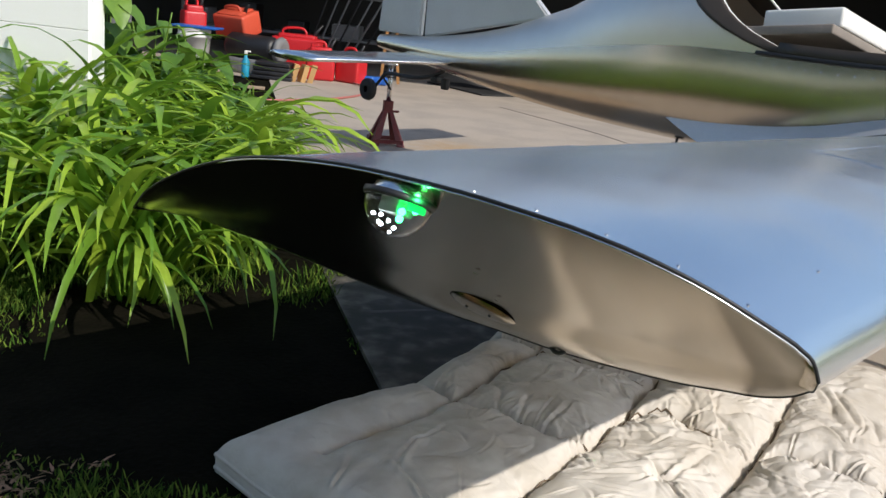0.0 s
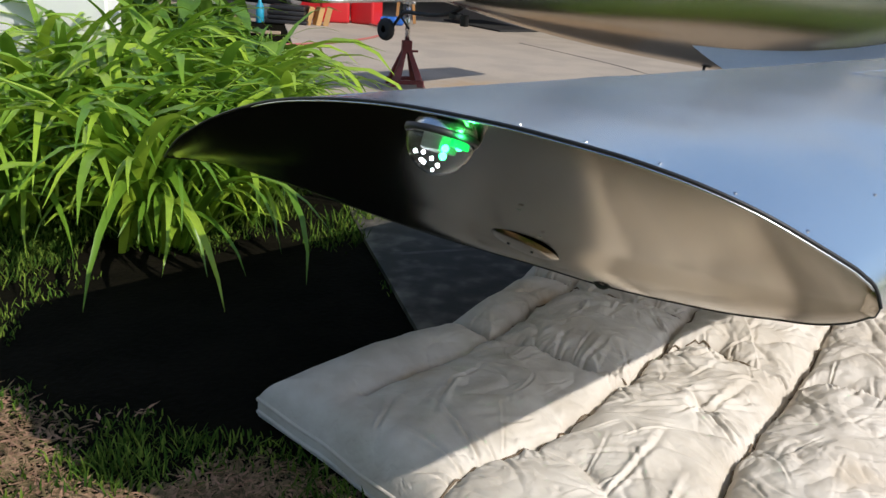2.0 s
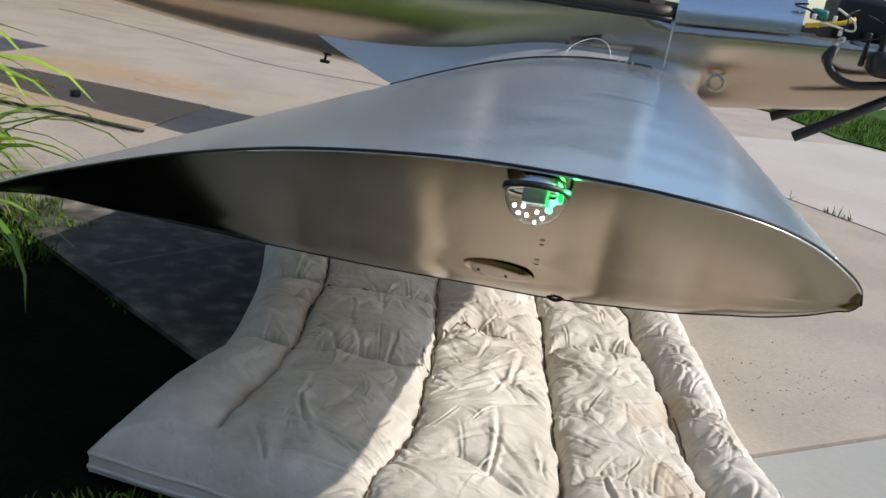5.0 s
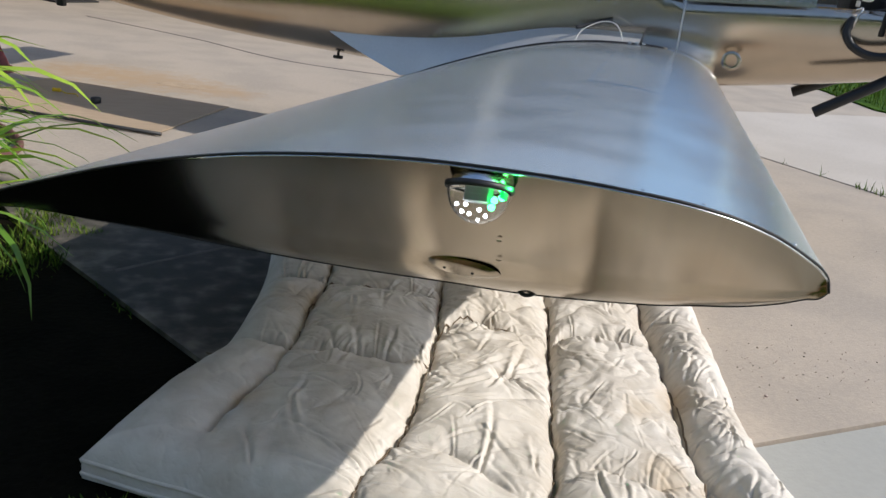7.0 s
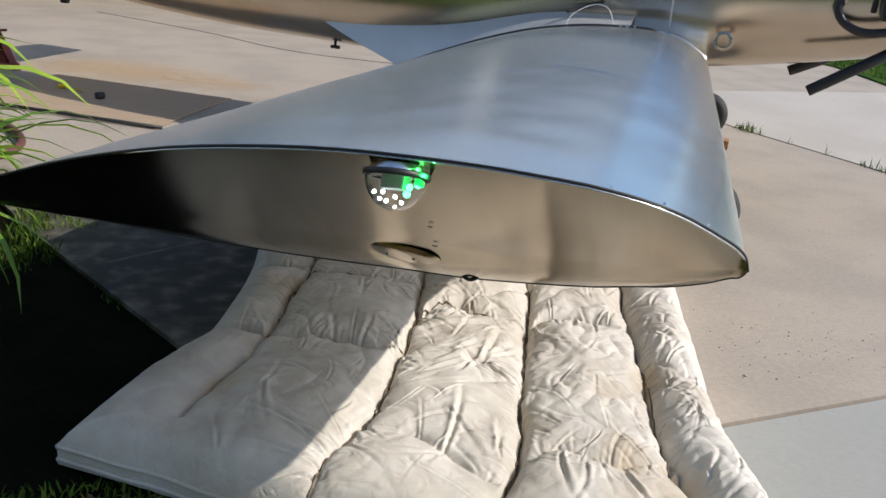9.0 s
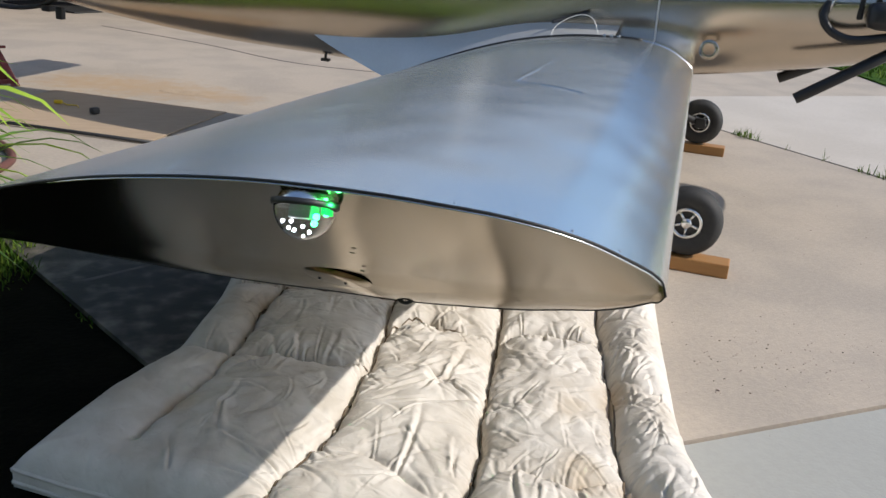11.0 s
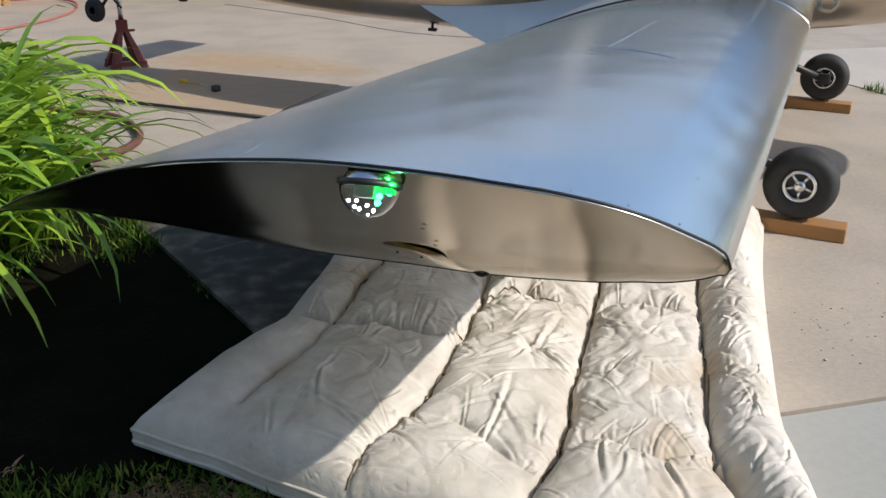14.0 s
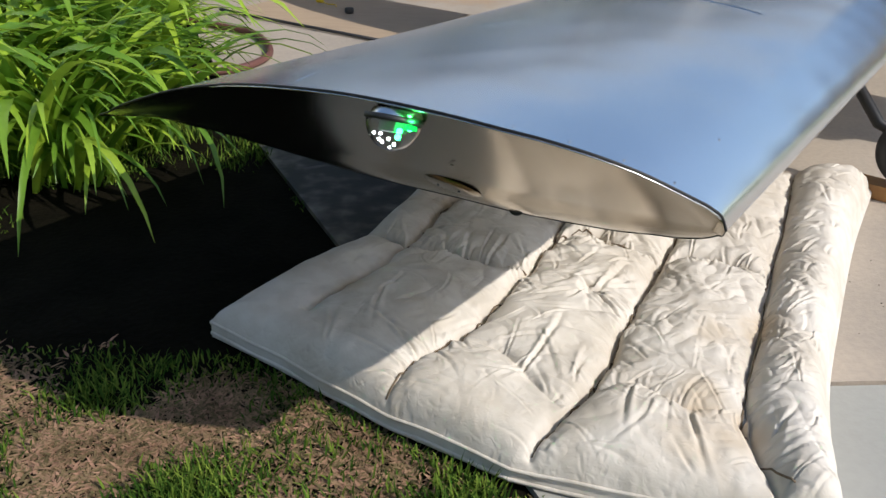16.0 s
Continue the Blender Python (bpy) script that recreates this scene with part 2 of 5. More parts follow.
def stain_or_shade(m, spots, colour, strength=0.9):
    """Soft-edged colour patches at places on a surface: soaked-in stains and painted shade."""
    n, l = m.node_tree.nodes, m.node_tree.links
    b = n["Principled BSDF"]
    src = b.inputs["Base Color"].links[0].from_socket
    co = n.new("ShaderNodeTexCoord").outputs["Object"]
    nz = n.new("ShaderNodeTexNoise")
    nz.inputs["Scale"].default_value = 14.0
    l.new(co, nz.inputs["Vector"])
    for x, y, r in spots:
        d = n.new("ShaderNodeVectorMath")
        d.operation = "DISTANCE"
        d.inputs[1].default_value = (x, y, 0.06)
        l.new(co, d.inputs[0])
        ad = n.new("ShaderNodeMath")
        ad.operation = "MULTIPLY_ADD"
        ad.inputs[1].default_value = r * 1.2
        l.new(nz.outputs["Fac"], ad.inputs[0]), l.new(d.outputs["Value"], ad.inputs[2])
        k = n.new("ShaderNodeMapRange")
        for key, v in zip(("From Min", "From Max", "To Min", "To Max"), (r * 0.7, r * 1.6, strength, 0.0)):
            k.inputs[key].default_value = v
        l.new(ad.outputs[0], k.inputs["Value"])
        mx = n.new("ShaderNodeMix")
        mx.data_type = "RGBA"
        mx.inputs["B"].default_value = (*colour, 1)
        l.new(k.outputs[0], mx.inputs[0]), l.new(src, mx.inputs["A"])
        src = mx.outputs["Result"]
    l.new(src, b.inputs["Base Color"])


def crumple(m, rows):
    """Creased cloth relief from warped noise at several sizes."""
    n, l = m.node_tree.nodes, m.node_tree.links
    co = n.new("ShaderNodeTexCoord").outputs["Object"]
    last = None
    for scale, warp, dist in rows:
        t = n.new("ShaderNodeTexNoise")
        t.noise_type = "RIDGED_MULTIFRACTAL"
        t.inputs["Scale"].default_value, t.inputs["Detail"].default_value, t.inputs["Distortion"].default_value = scale, 1.5, warp
        l.new(co, t.inputs["Vector"])
        bp = n.new("ShaderNodeBump")
        bp.inputs["Strength"].default_value, bp.inputs["Distance"].default_value = 1.0, dist
        l.new(t.outputs["Fac"], bp.inputs["Height"])
        if last:
            l.new(last, bp.inputs["Normal"])
        last = bp.outputs[0]
    l.new(last, n["Principled BSDF"].inputs["Normal"])


crumple(QUILT, [(9.0, 1.8, -0.0042), (24.0, 1.5, -0.0022), (60.0, 1.0, -0.0008), (160.0, 0.0, 0.0003)])
stain_or_shade(QUILT, [(0.70, 1.15, 0.11), (0.72, 1.24, 0.08), (0.80, 1.46, 0.07), (0.93, 1.5, 0.08), (0.1, 1.66, 0.06), (0.3, 2.1, 0.1)], (0.47, 0.33, 0.17), 0.55)
stain_or_shade(QUILT, [(0.40, 2.22, 0.05), (0.46, 2.16, 0.04), (0.33, 2.06, 0.04), (0.20, 1.93, 0.04), (0.08, 1.60, 0.05), (0.24, 1.72, 0.06)], (0.24, 0.19, 0.13), 0.45)
# The dark wedge is the wing's shade painted into the concrete.
stain_or_shade(CONCRETE, [(-0.02, 2.5, 0.62), (-0.24, 2.9, 0.5), (0.2, 2.2, 0.6), (0.35, 2.6, 0.5), (0.1, 2.85, 0.42), (-0.45, 3.3, 0.36)], (0.042, 0.038, 0.03), 0.96)
stain_or_shade(CONCRETE, [(-0.12, 5.66, 0.34), (0.12, 5.55, 0.4), (0.34, 5.42, 0.38), (0.56, 5.26, 0.3), (0.72, 5.14, 0.2)], (0.41, 0.295, 0.185))


# ---- setting ----
def sheet(name, pts, z, material, label, category, thick=0.0, kind="structure"):
    bm = bmesh.new()
    f = bm.faces.new([bm.verts.new((x, y, z)) for x, y in pts])
    if thick:
        r = bmesh.ops.extrude_face_region(bm, geom=[f])
        bmesh.ops.translate(bm, verts=[v for v in r["geom"] if isinstance(v, bmesh.types.BMVert)], vec=(0, 0, -thick))
    return tagged(mesh_ob(name, bm, material, False), label, category, kind=kind)


sheet("ground", [(-900, -900), (900, -900), (900, 900), (-900, 900)], -0.014, SOIL, "near-black soil with thatch under the lawn, shade in its colour", "ground")
sheet("lawn", [(-40, -40), (2.4, -40), (2.35, -6.05), (1.02, -0.8), (0.58, 0.55), (-1.3, 0.55), (-1.3, 3.6), (-40, 3.6)], -0.009, TURF, "sunny green lawn turf with dry patches", "lawn", 0.004)
sheet("lawn", [(6.45, 40), (6.6, 6.7), (6.2, 5.7), (6.35, 5.2), (6.9, -40), (60, -40), (60, 40)], 0.015, GRASS, "mown green lawn beyond the driveway", "lawn", 0.05)
sheet("lawn", [(-60, -40), (2.3, -40), (2.3, -6.1), (1.0, -0.75), (0.78, 0.06), (-1.96, 0.06), (-1.96, 3.6), (-60, 3.6)], -0.008, GRASS, "mown green lawn round the driveway edge", "lawn", 0.05)
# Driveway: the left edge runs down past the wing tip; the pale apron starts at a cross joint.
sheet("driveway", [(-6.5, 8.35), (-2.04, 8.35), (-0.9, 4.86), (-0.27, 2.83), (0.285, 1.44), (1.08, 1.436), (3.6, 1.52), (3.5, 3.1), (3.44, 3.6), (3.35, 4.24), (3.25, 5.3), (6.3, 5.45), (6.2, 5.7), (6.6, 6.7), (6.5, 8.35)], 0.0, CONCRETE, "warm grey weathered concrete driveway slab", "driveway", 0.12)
sheet("driveway", [(3.6, 1.52), (6.7, 1.62), (6.35, 5.2), (6.3, 5.45), (3.25, 5.3), (3.35, 4.24), (3.44, 3.6), (3.5, 3.1)], 0.0, CONCRETE_FAR, "paler worn concrete driveway slab", "driveway", 0.12)
sheet("pavement", [(0.29, 1.425), (0.41, 1.13), (1.1, -0.8), (2.4, -6.0), (8.5, -6.0), (6.75, 1.608), (1.08, 1.424)], -0.002, CONCRETE_PALE, "smooth pale concrete apron beyond the joint", "pavement", 0.12)
sheet("garage_floor", [(-7, 8.36), (6.5, 8.36), (6.5, 13.2), (-7, 13.2)], -0.012, CONCRETE, "dusty concrete floor of the open garage", "floor", 0.12)


def strip(name, pts, w, label):
    bm = bmesh.new()
    pts = smooth_path([(x, y, 0) for x, y in pts], 6)
    rows = []
    for i, p in enumerate(pts):
        d = (pts[min(i + 1, len(pts) - 1)] - pts[max(i - 1, 0)]).normalized()
        s = Vector((-d.y, d.x, 0)) * w * (0.5 + 0.25 * noise.noise(p * 9))
        rows.append([p + s + Vector((0, 0, -0.001)), p + s * 0.4 + Vector((0, 0, 0.003)), p - s * 0.4 + Vector((0, 0, 0.003)), p - s + Vector((0, 0, -0.001))])
    grid_faces(bm, rows)
    return tagged(mesh_ob(name, bm, JOINT), label, "joint", kind="structure")


strip("joint", [(3.25, 5.3), (3.35, 4.24), (3.44, 3.6), (3.5, 3.1), (3.6, 1.55)], 0.022, "dark weedy joint between driveway slabs")
strip("joint", [(-0.08, 2.545), (0.13, 2.65), (0.6, 2.87), (1.1, 3.1)], 0.014, "thin dark joint in the shaded concrete")
strip("joint", [(0.1, 8.3), (0.82, 7.34), (1.37, 6.45), (2.3, 5.9), (3.25, 5.3)], 0.02, "thin dark joint in the sunny concrete")

bm = bmesh.new()
box(bm, -3.96, 3.76, 1.4, 5.0, 0.12, 2.8, 0.004)
for k in range(14):
    box(bm, -3.96, 3.697, 0.1 + k * 0.2, 4.99, 0.012, 0.198, 0.002, segs=1)
wall_w = tagged(mesh_ob("wall_west", bm, WHITE_PAINT, False), "white painted lap-sided wall in full sun", "wall", kind="structure")

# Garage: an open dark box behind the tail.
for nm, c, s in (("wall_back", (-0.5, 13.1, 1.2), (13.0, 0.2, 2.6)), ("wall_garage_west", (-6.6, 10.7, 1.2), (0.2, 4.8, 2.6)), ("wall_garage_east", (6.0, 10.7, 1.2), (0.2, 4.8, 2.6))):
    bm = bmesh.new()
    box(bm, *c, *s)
    tagged(mesh_ob(nm, bm, DARK_WALL, False), "garage wall coloured near-black for the unlit interior", "wall", kind="structure")
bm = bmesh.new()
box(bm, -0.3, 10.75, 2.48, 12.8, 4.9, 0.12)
tagged(mesh_ob("ceiling", bm, DARK_WALL, False), "garage ceiling coloured near-black for the unlit interior", "ceiling", kind="structure")
bm = bmesh.new()
box(bm, -0.3, 8.4, 2.38, 13.0, 0.2, 0.4)
tagged(mesh_ob("wall_header", bm, WHITE_PAINT, False), "white wall above the garage opening", "wall", kind="structure")


# ---- aeroplane ----
AIR = Matrix(((0.7627, 0.6467, 0, 0.6467 * 3.82), (-0.6467, 0.7627, 0, 0.7627 * 3.82), (0, 0, 1, 0), (0, 0, 0, 1)))
plane = thing("airplane", "homebuilt bare polished aluminium light aeroplane with its engine uncovered", "airplane", AIR)

T_TOP = curve([0, 0.003, 0.012, 0.024, 0.036, 0.065, 0.091, 0.14, 0.2, 0.286, 0.37, 0.452, 0.535, 0.618, 0.7, 0.784, 0.867, 0.94, 1], [0, 0.0125, 0.029, 0.0425, 0.054, 0.0785, 0.095, 0.116, 0.131, 0.142, 0.148, 0.1465, 0.139, 0.124, 0.104, 0.078, 0.05, 0.0215, 0.002])
T_BOT = curve([0, 0.003, 0.012, 0.025, 0.05, 0.073, 0.1, 0.14, 0.2, 0.286, 0.37, 0.452, 0.535, 0.7, 0.85, 1], [0, 0.009, 0.020, 0.033, 0.05, 0.06, 0.067, 0.075, 0.082, 0.085, 0.079, 0.0735, 0.0675, 0.054, 0.0315, 0.0])
TOP_EDGE = curve([0, 0.03, 0.08, 0.16, 0.3, 0.5, 0.65, 0.8, 0.92, 1], [-2.805, -2.845, -2.895, -2.94, -2.955, -2.95, -2.92, -2.885, -2.84, -2.80])
BOT_EDGE = curve([0, 0.01, 0.03, 0.07, 0.15, 0.5, 0.85, 0.95, 1], [-2.805, -2.78, -2.75, -2.715, -2.69, -2.68, -2.69, -2.73, -2.80])
U = [0.15 * (k / 22) ** 2 for k in range(22)] + [0.15 + 0.85 * k / 40 for k in range(41)]


def section(u, lat, side):
    """A point of the wing at chord fraction u, measured out along the span."""
    k = (abs(lat) - 0.45) / 2.4
    le_s, le_z = -0.305 + 0.15 * k, 0.55 + 0.053 * k
    te_s, te_z = -1.50 + 0.14 * k, 0.382 + 0.078 * k
    z = le_z + (te_z - le_z) * u + (T_TOP(u) if side > 0 else -T_BOT(u))
    return le_s + (te_s - le_s) * u, z


def wing_skin(inner, mirror=1):
    top, bot, face = [], [], []
    for u in U:
        e, b = TOP_EDGE(u), BOT_EDGE(u)
        row = []
        for k in range(121):
            y = -inner + (e + inner) * k / 120
            s, z = section(u, y, 1)
            # the thin sheet is slightly dished between its ribs and dented near the nose
            hold = min(1.0, (120 - k) / 8) * min(1.0, k / 4)
            wave = 0.0015 * noise.noise(Vector((s * 5.0, y * 2.6, 1.0))) + (0.0016 if u < 0.5 else 0.0006) * noise.noise(Vector((s * 11.0, y * 8.0, 4.0)))
            row.append((s, mirror * y, z + hold * wave))
        top.append(row)
        row = []
        for k in range(17):
            y = -inner + (b + inner) * k / 16
            s, z = section(u, y, -1)
            row.append((s, mirror * y, z))
        bot.append(row)
        # tip face: from the sharp upper edge down and in, rolled gently into the underside
        (s0, z0), (s1, z1) = section(u, e, 1), section(u, b, -1)
        row = []
        for k in range(15):
            v = k / 14
            bulge = (0.004 * math.sin(math.pi * v) + 0.006 * max(0.0, math.sin(math.pi * min(1, max(0, (v - 0.72) / 0.28))))) * (z0 - z1) / 0.22
            row.append((s0 + (s1 - s0) * v, mirror * (e + (b - e) * v - bulge * 0.55), z0 + (z1 - z0) * v - bulge * 0.8))
        face.append(row)
    return top, bot, face


for mirror in (1,):
    top, bot, face = wing_skin(0.45, mirror)
    bm = bmesh.new()
    grid_faces(bm, top)
    wing = part("wing", bm, ALU, plane, "bare aluminium wing skin reflecting the sky")
    bm = bmesh.new()
    grid_faces(bm, bot)
    part("underside", bm, ALU, wing)
    bm = bmesh.new()
    grid_faces(bm, face)
    part("wing_tip", bm, ALU_FACE, wing, "mirror-polished slanted wing tip face, brown reflection in its colour")
    # folded seam along the sharp upper edge of the tip
    bm = bmesh.new()
    tube(bm, [Vector(r[-1]) + Vector((0, 0, -0.001)) for r in top], 0.0017, 6)
    part("edge_seam", bm, BLACK, wing, "dark sealant line along the tip edge")
    # bright folded lip under the seam towards the nose, dark joint along the lower edge
    bm = bmesh.new()
    tube(bm, [Vector(r[-1]) + Vector((0, -0.0012, -0.0036)) for r in top[4:44]], 0.0012, 6)
    part("edge_lip", bm, STEEL, wing, "bright folded metal lip")
    bm = bmesh.new()
    tube(bm, [Vector(r[-1]) + Vector((0, 0, -0.0005)) for r in bot], 0.0007, 6)
    part("edge_seam", bm, BLACK, wing, "dark joint along the lower tip edge")

# Far wing and the centre section, hidden mostly by the fuselage.
def stub(name, y0, y1, label, material):
    bm = bmesh.new()
    rows = []
    for k in range(9):
        y = y0 + (y1 - y0) * k / 8
        rows.append([(section(u, y, 1)[0], y, section(u, y, 1)[1]) for u in U[::-1]] + [(section(u, y, -1)[0], y, section(u, y, -1)[1]) for u in U[1:-1]])
    vs = grid_faces(bm, rows, True)
    bm.faces.new(vs[0]), bm.faces.new(vs[-1])
    return part(name, bm, material, plane, label)


stub("wing", 0.45, 1.9, "far wing in bare aluminium", ALU)
stub("wing_root", -0.443, 0.443, "bare aluminium wing root between gap and fuselage", ALU)

# Fuselage tables over the station (forward is plus).
F_BOT = curve([-4.0, -3.5, -2.92, -2.5, -1.95, -1.5, -1.0, -0.25, 0.38, 0.8], [0.565, 0.505, 0.44, 0.41, 0.395, 0.39, 0.43, 0.51, 0.63, 0.72])
F_SILL = curve([-4.0, -3.2, -2.5, -1.92, -1.1, -0.47, 0.0, 0.8], [0.605, 0.62, 0.72, 0.79, 0.80, 0.82, 0.855, 0.88])
F_TOP = curve([-4.0, -3.6, -3.02, -2.5, -2.0, -1.4], [0.64, 0.67, 0.77, 0.94, 1.08, 1.16])
F_WID = curve([-4.0, -3.5, -2.92, -2.5, -1.95, -1.5, -0.5, 0.0, 0.8], [0.035, 0.1, 0.175, 0.22, 0.28, 0.31, 0.335, 0.335, 0.3])


def waist(s):
    """Height of the greatest width; aft of the cockpit the sides lean in above it."""
    top = F_TOP(min(s, -1.4))
    return F_SILL(s) - 0.13 * (top - F_BOT(s)) * min(1.0, max(0.0, (-0.6 - s) / 0.6)), top


def hull_row(s, n=2.4, m=28):
    b, t, w = F_BOT(s), F_SILL(s), F_WID(s)
    mid, top = waist(s)
    out = [(s, -w * math.sqrt(1 - ((t - mid) * v / (top - mid)) ** 2), mid + (t - mid) * v) for v in (1, 0.75, 0.5, 0.25)]
    right = [(x, -y, z) for x, y, z in out[::-1]]
    for k in range(m + 1):
        a = math.pi * k / m
        c, d = math.cos(a), math.sin(a)
        out.append((s, -w * math.copysign(abs(c) ** (2 / n), c), mid - (mid - b) * d ** (2 / n)))
    return out + right


bm = bmesh.new()
grid_faces(bm, [hull_row(-4.0 + 4.75 * k / 70) for k in range(71)])
fuselage = part("fuselage", bm, ALU_FUS, plane, "smooth polished fuselage shell reflecting lawn and concrete")
sol = fuselage.modifiers.new("skin", "SOLIDIFY")
sol.thickness, sol.offset, sol.use_rim = 0.004, -1, False


def deck_row(s, t, sill, w, m=24):
    return [(s, -w * math.cos(math.pi * k / m), sill + (t - sill) * math.sin(math.pi * k / m) ** 0.9) for k in range(m + 1)]


def turtle_row(s, m=30):
    mid, t = waist(s)[0], F_TOP(s)
    a0 = math.asin(min(0.95, (F_SILL(s) - mid) / (t - mid)))
    return [(s, -(F_WID(s) + 0.0006) * math.cos(a), mid + (t - mid) * math.sin(a)) for a in [a0 + (math.pi - 2 * a0) * k / m for k in range(m + 1)]]


bm = bmesh.new()
rows = []
for k in range(45):
    s = -4.0 + 2.56 * k / 44
    rows.append([(p[0] - 0.55 * max(0, (s + 2.6) / 1.16) * (1 - math.exp(-max(0.0, p[2] - F_SILL(s)) / 0.13)), p[1], p[2]) for p in turtle_row(s)])
grid_faces(bm, rows)
deck = part("turtle_deck", bm, ALU_DECK, plane, "rounded aluminium deck behind the cockpit")
bm = bmesh.new()
band = [[(p[0] + 0.13 * v, p[1] * (1 - 0.03 * v), p[2] + 0.004 - 0.012 * v * v) for v in (0.0, 0.15, 0.5, 0.85, 1.0)] for p in rows[-1]]
grid_faces(bm, band)
rim = part("rim", bm, RIM, deck, "wide rim round the cockpit opening, dark reflection painted brown")
sol = rim.modifiers.new("thick", "SOLIDIFY")
sol.thickness, sol.offset = 0.012, 0
bm = bmesh.new()
tube(bm, [Vector(r[-1]) for r in band], 0.006, 6)
part("edge_trim", bm, FOAM, rim, "pale edge trim")
for side in (-1, 1):
    bm = bmesh.new()
    rail = []
    for k in range(13):
        s = -1.44 + 0.96 * k / 12
        z, y = F_SILL(s), side * (F_WID(s) * 0.978 - 0.003)
        rail.append([(s, y + 0.006, z - 0.004), (s, y + 0.009, z + 0.02), (s, y + 0.006, z + 0.05), (s, y - 0.006, z + 0.05), (s, y - 0.009, z + 0.02), (s, y - 0.006, z - 0.004)])
    ends = grid_faces(bm, rail, True)
    bm.faces.new(ends[0]), bm.faces.new(ends[-1])
    part("sill_rail", bm, RIM, plane, "brownish cockpit sill rail")
bm = bmesh.new()
grid_faces(bm, [deck_row(-0.47 + 0.44 * k / 6, 1.06 + 0.02 * k / 6, F_SILL(-0.47 + 0.44 * k / 6) - 0.004, 0.342) for k in range(7)])
part("cowl_panel", bm, ALU, plane, "riveted upper cowl panel")
bm = bmesh.new()
box(bm, -0.95, 0, 0.62, 1.4, 0.36, 0.02)
part("cockpit_floor", bm, BLACK, plane)
bm = bmesh.new()
box(bm, -0.05, 0, 0.84, 0.02, 0.5, 0.4)
part("firewall", bm, GREY, plane)

# Tail.
bm = bmesh.new()
for mirror in (1, -1):
    rows = []
    for k in range(9):
        v = k / 8
        y = 0.02 + 0.93 * v
        le, te = -3.3 - 0.12 * v, -3.74 + 0.0 * v
        rows.append([(le + (te - le) * (1 - math.cos(math.pi * j / 10)) / 2, mirror * y, 0.553 - 0.02 * v + sgn * 0.02 * math.sin(math.pi * j / 10) ** 0.7) for sgn, js in ((1, range(11)), (-1, range(9, 0, -1))) for j in js])
    vs = grid_faces(bm, rows, True)
    bm.faces.new(vs[-1])
part("stabilizer", bm, ALU, plane, "thin tailplane with a rounded leading edge")


def fin(name, pts, w, label):
    bm = bmesh.new()
    a = [bm.verts.new((s, -w, z)) for s, z in pts]
    b = [bm.verts.new((s, w, z)) for s, z in pts]
    bm.faces.new(a), bm.faces.new(b[::-1])
    for k in range(len(a)):
        bm.faces.new((a[k], a[(k + 1) % len(a)], b[(k + 1) % len(a)], b[k]))
    bmesh.ops.bevel(bm, geom=bm.edges[:], offset=0.008, segments=2, affect="EDGES")
    return part(name, bm, ALU_DULL, plane, label, False)


fin("fin", [(-3.62, 0.66), (-2.75, 0.84), (-2.95, 1.0), (-3.4, 1.42), (-3.64, 1.42)], 0.022, "grey aluminium tail fin")
fin("rudder", [(-4.02, 0.66), (-3.66, 0.66), (-3.66, 1.36), (-3.95, 1.36)], 0.018, "grey aluminium rudder with a hinge line")

# Wing root fillet: a dull panel between the fuselage side and the wing.
bm = bmesh.new()
rows = []
A_S, A_Z = curve([0, 0.35, 0.7, 1], [-1.95, -1.4, -0.95, -0.6]), curve([0, 0.35, 0.7, 1], [0.53, 0.585, 0.675, 0.69])
for sgn in (-1, 1):
    rows = []
    for k in range(21):
        v = k / 20
        s_o = -1.52 + 0.92 * v
        u = (s_o + 0.305) / -1.195
        zo = section(min(u, 1), 0.45, 1)[1] + 0.002
        rows.append([(A_S(v) + (s_o - A_S(v)) * j / 6, sgn * (0.22 + 0.07 * min(1, v * 1.4) + (0.14 - 0.02 * v) * (j / 6)), A_Z(v) + (zo - A_Z(v)) * (j / 6) ** 0.8) for j in range(7)])
    grid_faces(bm, rows)
part("root_fairing", bm, ALU_DULL, plane, "pale bare aluminium wing root fairing")


